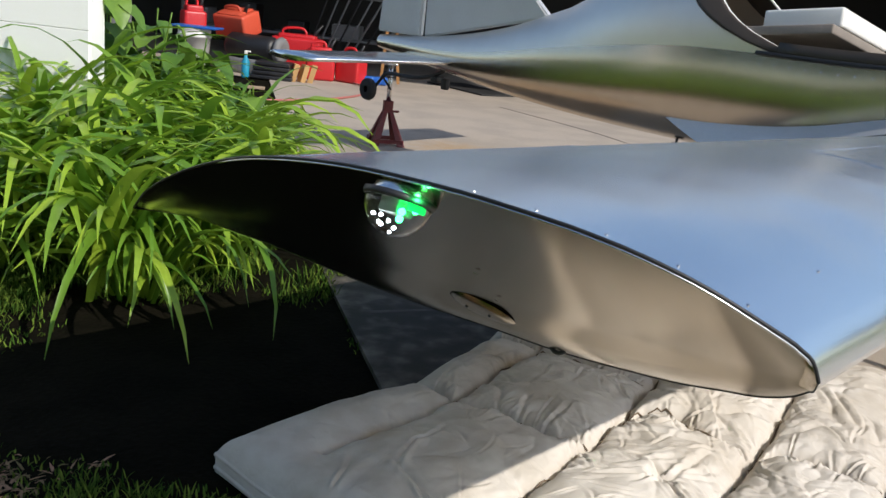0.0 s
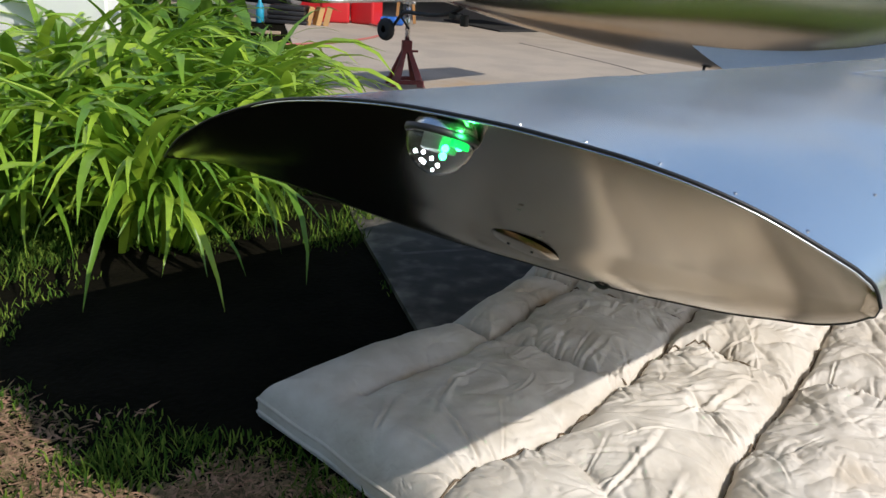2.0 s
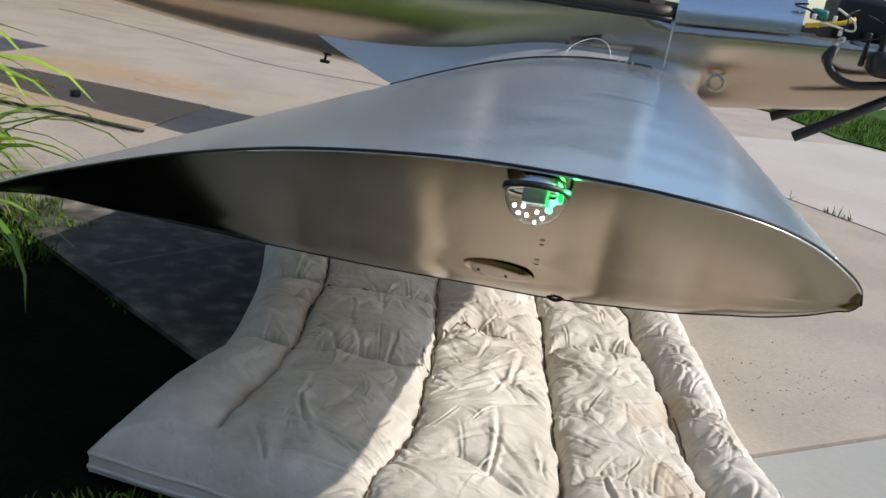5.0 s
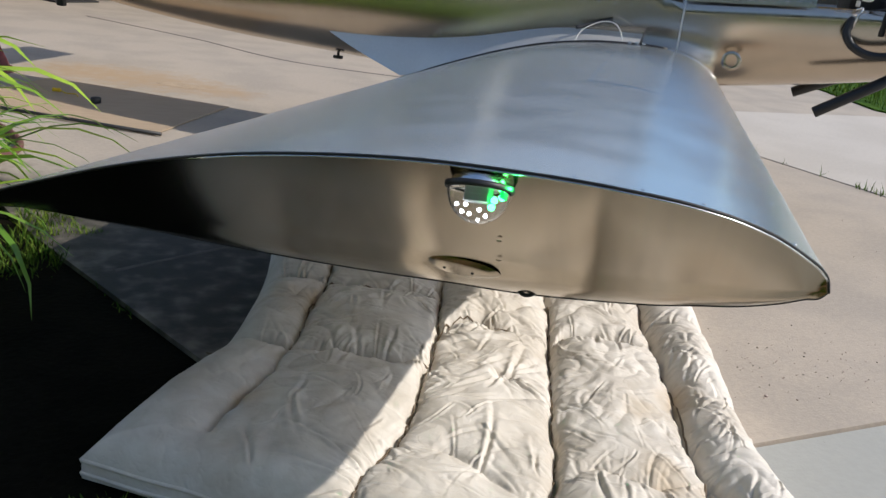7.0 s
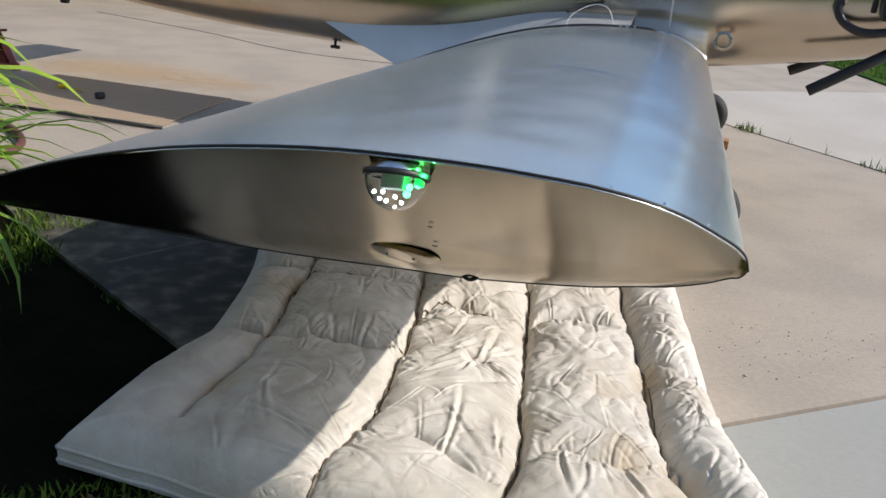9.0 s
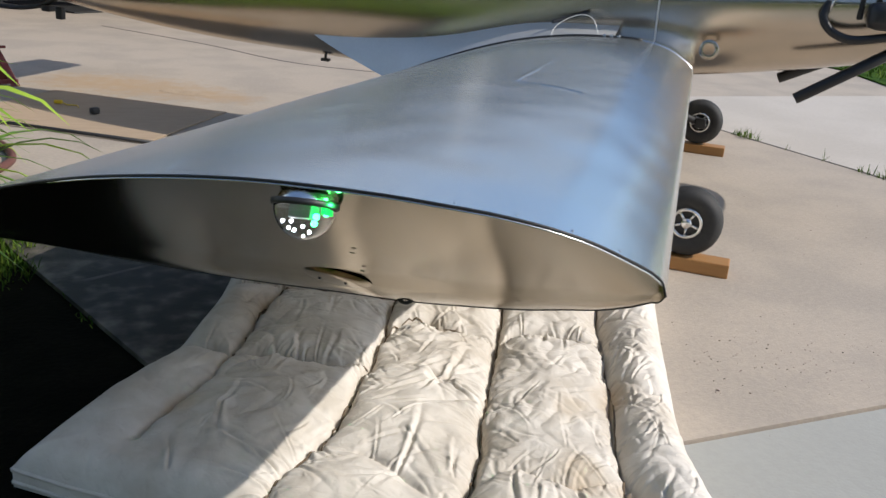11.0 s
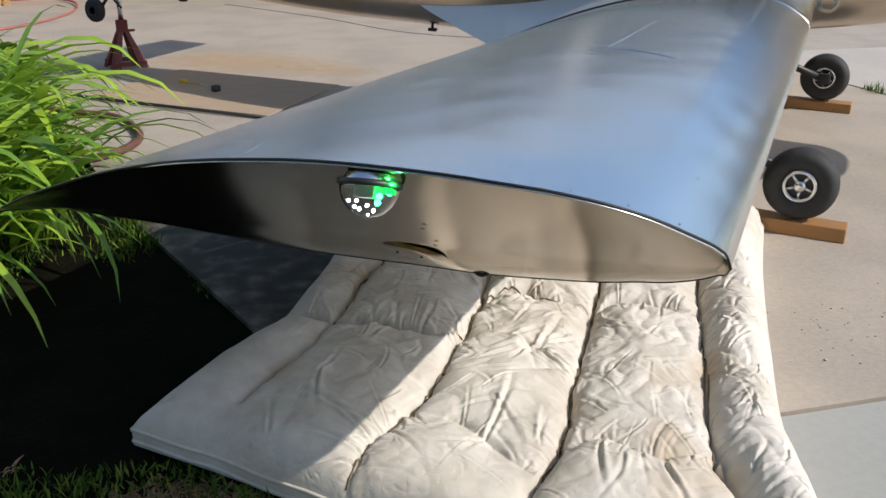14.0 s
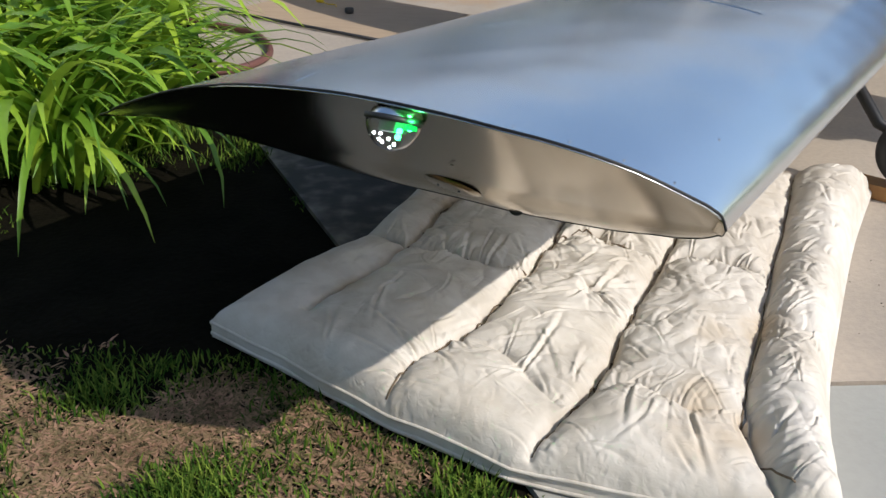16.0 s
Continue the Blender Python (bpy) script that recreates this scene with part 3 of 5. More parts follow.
def wheel(y, s=-0.22):
    bm = bmesh.new()
    r, w = 0.109, 0.042
    lathe(bm, [(0.047, -w * 0.72), (0.062, -w * 0.98), (0.086, -w * 1.02), (0.101, -w * 0.8), (r, -w * 0.4), (r + 0.001, 0), (r, w * 0.4), (0.101, w * 0.8), (0.086, w * 1.02), (0.062, w * 0.98), (0.047, w * 0.72)], "Y", 40, pose(0, y, 0))
    tyre = part("wheel", bm, RUBBER, plane, "small black tyre with a bright spoked rim")
    tyre.location = (s, 0, 0.157)
    for sgn in (-1, 1):
        bm = bmesh.new()
        lathe(bm, [(0.05, -0.002), (0.05, 0.01), (0.041, 0.012), (0.039, 0.004)], "Y", 32, Matrix.Translation((0, y + sgn * w * 0.72, 0)) @ Matrix.Diagonal((1, sgn, 1, 1)))
        lathe(bm, [(0.0, 0.012), (0.016, 0.012), (0.018, 0.0)], "Y", 20, Matrix.Translation((0, y + sgn * w * 0.72, 0)) @ Matrix.Diagonal((1, sgn, 1, 1)))
        for k in range(5):
            box(bm, 0.027, 0, 0, 0.028, 0.006, 0.008, m=Matrix.Translation((0, y + sgn * w * 0.78, 0)) @ Matrix.Rotation(k * math.tau / 5 + 0.3, 4, "Y"))
        part("rim", bm, STEEL, tyre)
        bm = bmesh.new()
        lathe(bm, [(0.0, 0.0), (0.05, 0.0)], "Y", 24, Matrix.Translation((0, y + sgn * w * 0.6, 0)))
        part("hub_disc", bm, BLACK, tyre)
    bm = bmesh.new()
    i = -1 if y > 0 else 1
    tube(bm, [(s, y + i * 0.05, 0.157), (s - 0.13, y + i * 0.06, 0.2), (s - 0.4, y + i * 0.1, 0.5)], [0.016, 0.018, 0.02], 10)
    box(bm, s + 0.005, y + i * 0.055, 0.157, 0.05, 0.03, 0.05, 0.005)
    part("gear_leg", bm, BLACK, plane)


wheel(-0.93)
wheel(0.90, -0.31)
for y, s in ((-0.93, -0.25), (0.90, -0.35)):
    bm = bmesh.new()
    box(bm, s, y, 0.0225, 0.36, 0.08, 0.045, 0.004)
    pl = tagged(mesh_ob("plank", bm, WOOD, False), "short pine plank under the wheel", "plank", group="wheel planks")
    pl.matrix_world = AIR

# ---- quilt ----
QCOLS = [
    ([-0.195, 1.60], [-0.06, 1.79], [0.11, 1.99], [0.265, 2.32], [0.36, 2.62]),
    ([-0.06, 1.49], [0.06, 1.665], [0.224, 1.84], [0.381, 2.153], [0.58, 2.6]),
    ([0.17, 1.29], [0.30, 1.455], [0.47, 1.70], [0.62, 2.02], [0.86, 2.56]),
    ([0.37, 1.15], [0.557, 1.342], [0.70, 1.59], [0.86, 1.91], [1.14, 2.5]),
    ([0.76, 1.0], [0.80, 1.25], [0.95, 1.56], [1.125, 1.9], [1.40, 2.44]),
    ([0.87, 0.98], [1.0, 1.32], [1.16, 1.62], [1.39, 2.02], [1.62, 2.38]),
]
QPATHS = [smooth_path([(x, y, 0) for x, y in c], 26) for c in QCOLS]
# Seams over the ground plan: (line, depth, how far the quilting draws the cloth together)
SEAMS = [
    ([(0.53, 2.55), (0.458, 2.359), (0.386, 2.187), (0.314, 2.06), (0.25, 1.92), (0.214, 1.859)], 0.042, 1.0),
    ([(0.214, 1.859), (0.146, 1.76), (0.078, 1.68), (0.03, 1.615), (0.0, 1.58)], 0.030, 0.6),
    ([(0.86, 2.56), (0.709, 2.204), (0.63, 2.04), (0.553, 1.87), (0.49, 1.755), (0.42, 1.645), (0.357, 1.538), (0.303, 1.462)], 0.048, 1.3),
    ([(0.303, 1.462), (0.226, 1.392), (0.16, 1.30)], 0.020, 1.8),
    ([(1.14, 2.5), (0.927, 2.038), (0.80, 1.79), (0.721, 1.647), (0.65, 1.52), (0.584, 1.39), (0.529, 1.303), (0.475, 1.238), (0.40, 1.15)], 0.056, 1.1),
    ([(1.40, 2.44), (1.18, 2.0), (1.10, 1.85), (1.016, 1.70), (0.917, 1.48), (0.825, 1.31), (0.777, 1.2), (0.773, 1.10), (0.79, 1.02)], 0.06, 1.0),
    ([(0.06, 1.975), (0.14, 1.925), (0.214, 1.859)], 0.042, 0.9),
    ([(0.214, 1.859), (0.32, 1.82), (0.40, 1.765), (0.485, 1.745)], 0.042, 1.4),
    ([(0.26, 2.26), (0.386, 2.187), (0.47, 2.13), (0.63, 2.04)], 0.022, 1.0),
    ([(0.553, 1.87), (0.61, 1.925), (0.68, 1.915), (0.79, 1.80)], 0.032, 1.5),
    ([(0.79, 1.79), (0.86, 1.825), (0.93, 1.80), (1.02, 1.705)], 0.034, 1.6),
    ([(0.303, 1.462), (0.383, 1.412), (0.43, 1.325), (0.475, 1.238)], 0.011, 1.1),
    ([(0.529, 1.303), (0.613, 1.305), (0.685, 1.235), (0.78, 1.21)], 0.011, 1.5),
]


def lattice(seed):
    """Smooth random values over the plan, in the manner of value noise."""
    tab = np.random.RandomState(seed).uniform(-1, 1, (64, 64))

    def f(x, y):
        i, j = np.floor(x).astype(int), np.floor(y).astype(int)
        u, v = x - i, y - j
        u, v = u * u * u * (u * (6 * u - 15) + 10), v * v * v * (v * (6 * v - 15) + 10)
        t = lambda a, b: tab[(i + a) % 64, (j + b) % 64]
        return (t(0, 0) * (1 - u) + t(1, 0) * u) * (1 - v) + (t(0, 1) * (1 - u) + t(1, 1) * u) * v
    return f


def line_distance(x, y, pts):
    """Distance to a line through pts, and how far along it the nearest place lies."""
    best, along, run = np.full_like(x, 9.0), np.zeros_like(x), 0.0
    for (x0, y0), (x1, y1) in zip(pts, pts[1:]):
        dx, dy = x1 - x0, y1 - y0
        ln = math.hypot(dx, dy)
        t = np.clip(((x - x0) * dx + (y - y0) * dy) / (ln * ln), 0, 1)
        d = np.hypot(x - x0 - t * dx, y - y0 - t * dy)
        along = np.where(d < best, run + t * ln, along)
        best = np.minimum(best, d)
        run += ln
    return best, along


NA, NB = 600, 520


def quilt_plan():
    cols = [np.array([(p.x, p.y) for p in q]) for q in QPATHS]
    m = len(cols[0]) - 1
    b = np.linspace(0, m, NB + 1)
    cols = [np.stack([np.interp(b, range(m + 1), c[:, k]) for k in (0, 1)], 1) for c in cols]
    a = np.linspace(0, 5, NA + 1)
    i = np.minimum(a.astype(int), 4)
    f = (a - i)[:, None, None]
    lo, hi = np.stack([cols[k] for k in i]), np.stack([cols[k + 1] for k in i])
    return lo * (1 - f) + hi * f, a


def wrinkle(x, y, h, start, heading, length, amp, width, bend):
    """One fold: a sharp valley with a soft ridge beside it, fading along its length."""
    c, sn = math.cos(heading), math.sin(heading)
    near = (np.abs(x - start[0]) < length + 0.05) & (np.abs(y - start[1]) < length + 0.05)
    px, py = x[near] - start[0], y[near] - start[1]
    t = px * c + py * sn
    v = np.clip(t / length, 0, 1)
    d = -px * sn + py * c - bend * v * v * length
    w = width * (0.6 + 0.8 * v)
    fade = np.where((t > -0.012) & (t < length), np.clip((t + 0.012) / 0.02, 0, 1) * (1 - v) ** 0.8, 0)
    h[near] += amp * fade * (-np.exp(-np.abs(d) / w) + 0.75 * np.exp(-((d - 1.9 * w) / (1.3 * w)) ** 2) + 0.35 * np.exp(-((d + 2.1 * w) / (1.5 * w)) ** 2))


def quilt_heights():
    xy, a = quilt_plan()
    x, y = xy[..., 0], xy[..., 1]
    n1, n2, n3, n4 = lattice(1), lattice(2), lattice(3), lattice(4)
    # the quilting wanders a little
    sx = x + 0.006 * n1(x * 17, y * 17) + 0.003 * n2(x * 45, y * 45)
    sy = y + 0.006 * n2(x * 17 + 9, y * 17) + 0.003 * n1(x * 45 + 5, y * 45)
    cut = np.zeros_like(x)
    near = np.full_like(x, 9.0)
    for pts, depth, _ in SEAMS:
        d, along = line_distance(sx, sy, pts)
        pull = 1 + 0.3 * n3(along * 22 + depth * 900, np.zeros_like(along) + depth * 70)
        cut = np.maximum(cut, depth * pull * (0.62 * np.exp(-d / 0.0055) + 0.38 * np.exp(-d / 0.035)))
        near = np.minimum(near, d)
    roll = a[:, None] - 4
    far = np.clip((y - 1.75) / 0.8, 0, 1)
    h = 0.094 + 0.020 * (1 - np.exp(-near / 0.09)) - 0.8 * cut + 0.03 * far * (x < 0.75) + 0.008 * n3(x * 5, y * 5) + 0.002 * n4(x * 13, y * 13)
    side = np.sqrt(np.clip(1 - (2 * np.clip(roll * 1.06, 0, 1) - 1) ** 2, 0, 1))
    h = np.where(roll > 0, 0.042 + (0.082 + 0.012 * n2(x * 7, y * 7)) * side, h)
    g = random.Random(17)
    fold = np.zeros_like(x)
    # gathers fan out of the seams
    for pts, depth, draw in SEAMS:
        for (x0, y0), (x1, y1) in zip(pts, pts[1:]):
            ln = math.hypot(x1 - x0, y1 - y0)
            head = math.atan2(y1 - y0, x1 - x0)
            for _ in range(int(ln / 0.017 * draw + g.random())):
                t, sgn = g.random(), g.choice((-1, 1))
                p = (x0 + (x1 - x0) * t, y0 + (y1 - y0) * t)
                calm = 0.55 if p[0] * 0.55 + p[1] * 0.45 < 0.98 else 1.0
                if calm < 1 and draw < 1.5 and g.random() < 0.5:
                    continue
                wrinkle(x, y, fold, p, head + sgn * (math.pi / 2 + g.gauss(0, 0.5)), 0.03 + 0.13 * g.random() ** 2, calm * g.uniform(0.0025, 0.0075), g.uniform(0.002, 0.0046), g.gauss(0, 0.2))
    # wandering folds over the sunny panels
    for _ in range(210):
        p = (g.uniform(0.2, 1.15), g.uniform(1.05, 2.1))
        k = p[0] * 0.45 + p[1] * 0.2
        if k < 0.42:
            continue
        wrinkle(x, y, fold, p, g.choice((0.5, 1.1, 2.2, 3.6, 4.3, 5.4)) + g.gauss(0, 0.35), g.uniform(0.05, 0.17), g.uniform(0.0015, 0.005), g.uniform(0.0022, 0.0055), g.gauss(0, 0.35))
    # the pinched tuft
    h -= 0.026 * np.exp(-(np.hypot(x - 0.606, y - 1.645) / 0.022) ** 2)
    for k in range(11):
        wrinkle(x, y, fold, (0.606 + g.gauss(0, 0.006), 1.645 + g.gauss(0, 0.006)), k * math.tau / 11 + g.gauss(0, 0.2), g.uniform(0.07, 0.19), g.uniform(0.005, 0.011), g.uniform(0.003, 0.006), g.gauss(0, 0.2))
    # the long folds of the near panels
    for p, head, ln, amp in (((0.475, 1.238), 0.75, 0.2, 0.013), ((0.42, 1.36), 0.9, 0.22, 0.011), ((0.20, 1.36), 2.3, 0.16, 0.009), ((0.22, 1.40), 2.0, 0.2, 0.010), ((0.19, 1.33), 2.6, 0.13, 0.009), ((0.18, 1.35), 2.9, 0.1, 0.008),
                             ((0.05, 1.45), 1.35, 0.12, 0.008), ((0.16, 1.62), 4.4, 0.15, 0.008), ((0.16, 1.62), 0.9, 0.12, 0.006), ((0.60, 1.28), 4.2, 0.14, 0.010), ((0.68, 1.20), 4.5, 0.16, 0.011), ((0.34, 1.80), 1.2, 0.10, 0.010), ((0.39, 1.77), 0.9, 0.12, 0.010)):
        wrinkle(x, y, fold, p, head, ln, amp * 0.8, 0.0048, 0.15)
    # ring creases of the rolled border
    for _ in range(90):
        t, f = g.random(), g.uniform(0.05, 0.9)
        k = int(t * NB)
        p = xy[int((4 + f) * NA / 5), k]
        q = xy[NA, k]
        wrinkle(x, y, fold, (p[0], p[1]), math.atan2(q[1] - p[1], q[0] - p[0]) + g.gauss(0, 0.55), g.uniform(0.03, 0.11), g.uniform(0.002, 0.006), g.uniform(0.003, 0.006), g.gauss(0, 0.3))
    crumpled = np.abs(n1(x * 9 + 1.3 * n2(x * 8, y * 8), y * 9 + 1.3 * n3(x * 8, y * 8))) + 0.5 * np.abs(n4(x * 21 + n1(x * 13, y * 13), y * 21 + n2(x * 13, y * 13)))
    calm = 1 / (1 + np.exp(-(x * 0.55 + y * 0.45 - 1.0) / 0.06))
    h = h + fold + (0.004 + 0.006 * calm) * (crumpled - 0.4)
    # towards the border the cloth comes down to the side band
    bb = np.linspace(0, 1, NB + 1)[None, :]
    out = np.minimum(np.minimum(bb, 1 - bb) * 1.3, np.minimum(a[:, None] * 0.22, (5 - a[:, None]) * 0.25))
    base = np.where(roll > 0, 0.02, 0.034 + 0.007 * n4(x * 8, y * 8))
    h = base + (h - base) * (1 - np.exp(-out / np.where(roll > 0, 0.02, 0.045)))
    return np.dstack([x, y, np.maximum(h, 0.014)])


QUILT_TOP = quilt_heights()


def quilt_point(a, b):
    """Place on the quilt: a counts columns across, b runs from near to far."""
    p = QUILT_TOP[min(NA, int(round(a * NA / 5))), min(NB, int(round(b * NB)))]
    return Vector((float(p[0]), float(p[1]), float(p[2])))


def quilt_mesh():
    top = QUILT_TOP.reshape(-1, 3)
    idx = np.arange(len(top)).reshape(NA + 1, NB + 1)
    faces = np.stack([idx[:-1, :-1], idx[1:, :-1], idx[1:, 1:], idx[:-1, 1:]], -1).reshape(-1, 4)
    ring = np.concatenate([idx[:, 0], idx[-1, 1:], idx[-2::-1, -1], idx[0, -2:0:-1]])
    low = top[ring].copy()
    low[:, 2] = 0.002
    li = np.arange(len(ring)) + len(top)
    skirt = np.stack([ring, li, np.roll(li, -1), np.roll(ring, -1)], -1)
    me = bpy.data.meshes.new("quilt")
    me.from_pydata(np.concatenate([top, low]).tolist(), [], np.concatenate([faces, skirt]).tolist())
    me.materials.append(QUILT)
    me.polygons.foreach_set("use_smooth", [True] * len(me.polygons))
    return me


quilt = tagged(new("quilt", quilt_mesh()), "soiled off-white puffy quilt lying creased on the ground", "quilt")
for zz in (-0.001, -0.026):
    bm = bmesh.new()
    lift = lambda p: Vector((p.x, p.y, max(0.006, p.z + zz)))
    tube(bm, [lift(quilt_point(5 * k / 150, 0.0)) for k in range(151)], 0.004, 6)
    tube(bm, [lift(quilt_point(0.0, k / 90)) for k in range(91)], 0.004, 6)
    part("piping", bm, QUILT, quilt, "corded edge piping")


def quilt_height(x, y):
    k = int(np.argmin((QUILT_TOP[::2, ::2, 0] - x) ** 2 + (QUILT_TOP[::2, ::2, 1] - y) ** 2))
    return float(QUILT_TOP[::2, ::2, 2].flat[k])


for pts, depth, _ in [q for q in SEAMS if q[1] > 0.018 and q[1] != 0.030]:
    path = smooth_path([(x, y, 0) for x, y in pts], 8)
    bm = bmesh.new()
    tube(bm, [(p.x + 0.003 * noise.noise(p * 30), p.y + 0.003 * noise.noise(p * 30 + Vector((3, 1, 4))), quilt_height(p.x, p.y) + 0.0012) for p in path[1:-1]], 0.0022, 5)
    part("stitching", bm, STITCH, quilt, "dirty brown stitch line")


# ---- plants ----
def blade(bm, base, heading, length, width, lift, droop, segs=7, fold=0.35, twist=0.0, floor=0.01):
    """One arching strap leaf with a shallow fold."""
    rows = []
    p = Vector(base)
    el = lift
    side0 = Vector((-math.sin(heading), math.cos(heading), 0))
    for k in range(segs + 1):
        v = k / segs
        d = Vector((math.cos(heading) * math.cos(el), math.sin(heading) * math.cos(el), math.sin(el)))
        up = side0.cross(d) * -1
        side = (side0 * math.cos(twist * v) + up * math.sin(twist * v))
        w = width * (min(1, 0.55 + 1.6 * v) * (1 - v ** 3) + 0.02) * 0.5
        rows.append([p + side * w + up * w * fold, p, p - side * w + up * w * fold])
        p = p + d * (length / segs)
        el -= droop * (0.35 + 1.3 * v) / segs
        p.z = max(p.z, floor)
    vs = grid_faces(bm, rows)


rng = random.Random(7)


LEAVES = []
for k in range(36):
    bm = bmesh.new()
    blade(bm, (0, 0, 0), 0.0, rng.uniform(0.5, 1.0), rng.uniform(0.03, 0.054), rng.uniform(0.85, 1.45), rng.uniform(1.7, 3.0), 9, 0.3, rng.uniform(-0.6, 0.6))
    me = bpy.data.meshes.new("leaf")
    bm.to_mesh(me)
    bm.free()
    for f in me.polygons:
        f.use_smooth = True
    me.materials.append(LILY)
    LEAVES.append(me)


def daylily(x, y, count, size, lean):
    clump = thing("daylily", "bushy daylily clump with long arching green leaves", "plant", pose(x, y, -0.014), "daylilies along the driveway")
    for _ in range(count):
        a = lean + rng.gauss(0, 1.25)
        r = rng.uniform(0, 0.12)
        b = rng.uniform(0, math.tau)
        leaf = new("leaf", rng.choice(LEAVES))
        leaf.parent = clump
        s = size * rng.uniform(0.75, 1.15)
        leaf.matrix_basis = Matrix.Translation((r * math.cos(b), r * math.sin(b), 0)) @ Matrix.Rotation(a, 4, "Z") @ Matrix.Rotation(rng.uniform(-0.15, 0.15), 4, "X") @ Matrix.Diagonal((s, s, s, 1))
    return clump


edge_x = lambda y: -0.27 - (y - 2.83) * 0.31
for k in range(40):
    y = 2.45 + 1.75 * (k + rng.random()) / 40
    x = edge_x(y) - 0.22 - 1.0 * rng.random() ** 0.8
    daylily(x, y, 42, rng.uniform(0.75, 1.05), -0.75 + 0.3 * rng.random())


def weed(x, y, tall, leaves):
    """Broad-leaved weed: thin stems with drooping oval leaves."""
    w = thing("weed", "tall weed with broad heart-shaped green leaves", "plant", pose(x, y, -0.014), "weeds behind the daylilies")
    for _ in range(leaves // 7):
        a, sp = rng.uniform(0, math.tau), rng.uniform(0.05, 0.28)
        hgt = tall * rng.uniform(0.65, 1.0)
        path = smooth_path([(0.03 * math.cos(a), 0.03 * math.sin(a), 0), (sp * 0.5 * math.cos(a), sp * 0.5 * math.sin(a), hgt * 0.6), (sp * math.cos(a), sp * math.sin(a), hgt)], 5)
        bm = bmesh.new()
        tube(bm, path, 0.004, 5)
        part("stem", bm, BROADLEAF, w)
        for k in range(7):
            p = path[4 + (k * 6) // 7]
            leaf = new("leaf", OVALS[rng.randrange(len(OVALS))])
            leaf.parent = w
            s = rng.uniform(0.75, 1.25)
            leaf.matrix_basis = Matrix.Translation(p) @ Matrix.Rotation(rng.uniform(0, math.tau), 4, "Z") @ Matrix.Rotation(rng.uniform(-0.2, 0.9), 4, "Y") @ Matrix.Diagonal((s, s, s, 1))


OVALS = []
for k in range(6):
    bm = bmesh.new()
    ln, wd = rng.uniform(0.12, 0.16), rng.uniform(0.042, 0.056)
    rows = []
    for q in range(9):
        v = q / 8
        wv = wd * (math.sin(math.pi * v ** 0.75) ** 0.8) + 0.001
        z = 0.02 * math.sin(v * 2) - 0.07 * v * v + 0.004 * math.sin(20 * v)
        rows.append([(0.03 + ln * v, sgn * wv, z + abs(sgn) * 0.25 * wv) for sgn in (-1, -0.5, 0, 0.5, 1)])
    grid_faces(bm, rows)
    me = bpy.data.meshes.new("broad_leaf")
    bm.to_mesh(me)
    bm.free()
    for f in me.polygons:
        f.use_smooth = True
    me.materials.append(BROADLEAF)
    OVALS.append(me)
for x, y, h, nl in ((-1.02, 4.0, 0.5, 63), (-1.2, 4.15, 0.62, 63), (-1.42, 4.2, 0.72, 56), (-0.95, 4.3, 0.42, 49), (-1.35, 3.95, 0.55, 42), (-1.6, 4.1, 0.85, 49)):
    weed(x, y, h, nl)


def patch(name, material, n, area, keep, hgt, wid, label, seed, segs=3, lift=(0.7, 1.5), droop=(0.3, 1.6), low=lambda x, y: 1.0):
    g = random.Random(seed)
    bm = bmesh.new()
    x0, y0, x1, y1 = area
    made = 0
    while made < n:
        x, y = g.uniform(x0, x1), g.uniform(y0, y1)
        if not keep(x, y, g):
            continue
        made += 1
        blade(bm, (x, y, -0.016), g.uniform(0, math.tau), g.uniform(*hgt) * low(x, y), g.uniform(*wid), g.uniform(*lift), g.uniform(*droop), segs, floor=-0.011)
    return tagged(mesh_ob(name, bm, material), label, name.replace("_", " "), kind="stuff")


grass_edge = lambda y: 0.41 - (y - 1.14) * (0.68 / 1.69 if y < 2.83 else 0.31)
tuft = lambda x, y: noise.noise(Vector((x * 4.2, y * 4.2, 2.0)))
rough_edge = lambda x, y: grass_edge(y) + 0.025 + 0.05 * noise.noise(Vector((x * 5, y * 5, 9)))


def on_quilt(x, y):
    """Whether a place lies under the quilt (its four sides)."""
    c = [(-0.215, 1.62), (0.38, 1.12), (0.9, 0.95), (1.64, 2.4), (0.36, 2.64), (0.25, 2.32), (0.09, 2.0)]
    inside = False
    for (x0, y0), (x1, y1) in zip(c, c[1:] + c[:1]):
        if (y0 > y) != (y1 > y) and x < x0 + (y - y0) * (x1 - x0) / (y1 - y0):
            inside = not inside
    return inside


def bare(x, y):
    """How bare the bed is: one where grass is left out to deepen the wing's shade."""
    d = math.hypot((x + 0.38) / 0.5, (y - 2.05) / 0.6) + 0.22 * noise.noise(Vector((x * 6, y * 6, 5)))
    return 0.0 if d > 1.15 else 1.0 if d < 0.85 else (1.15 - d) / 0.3


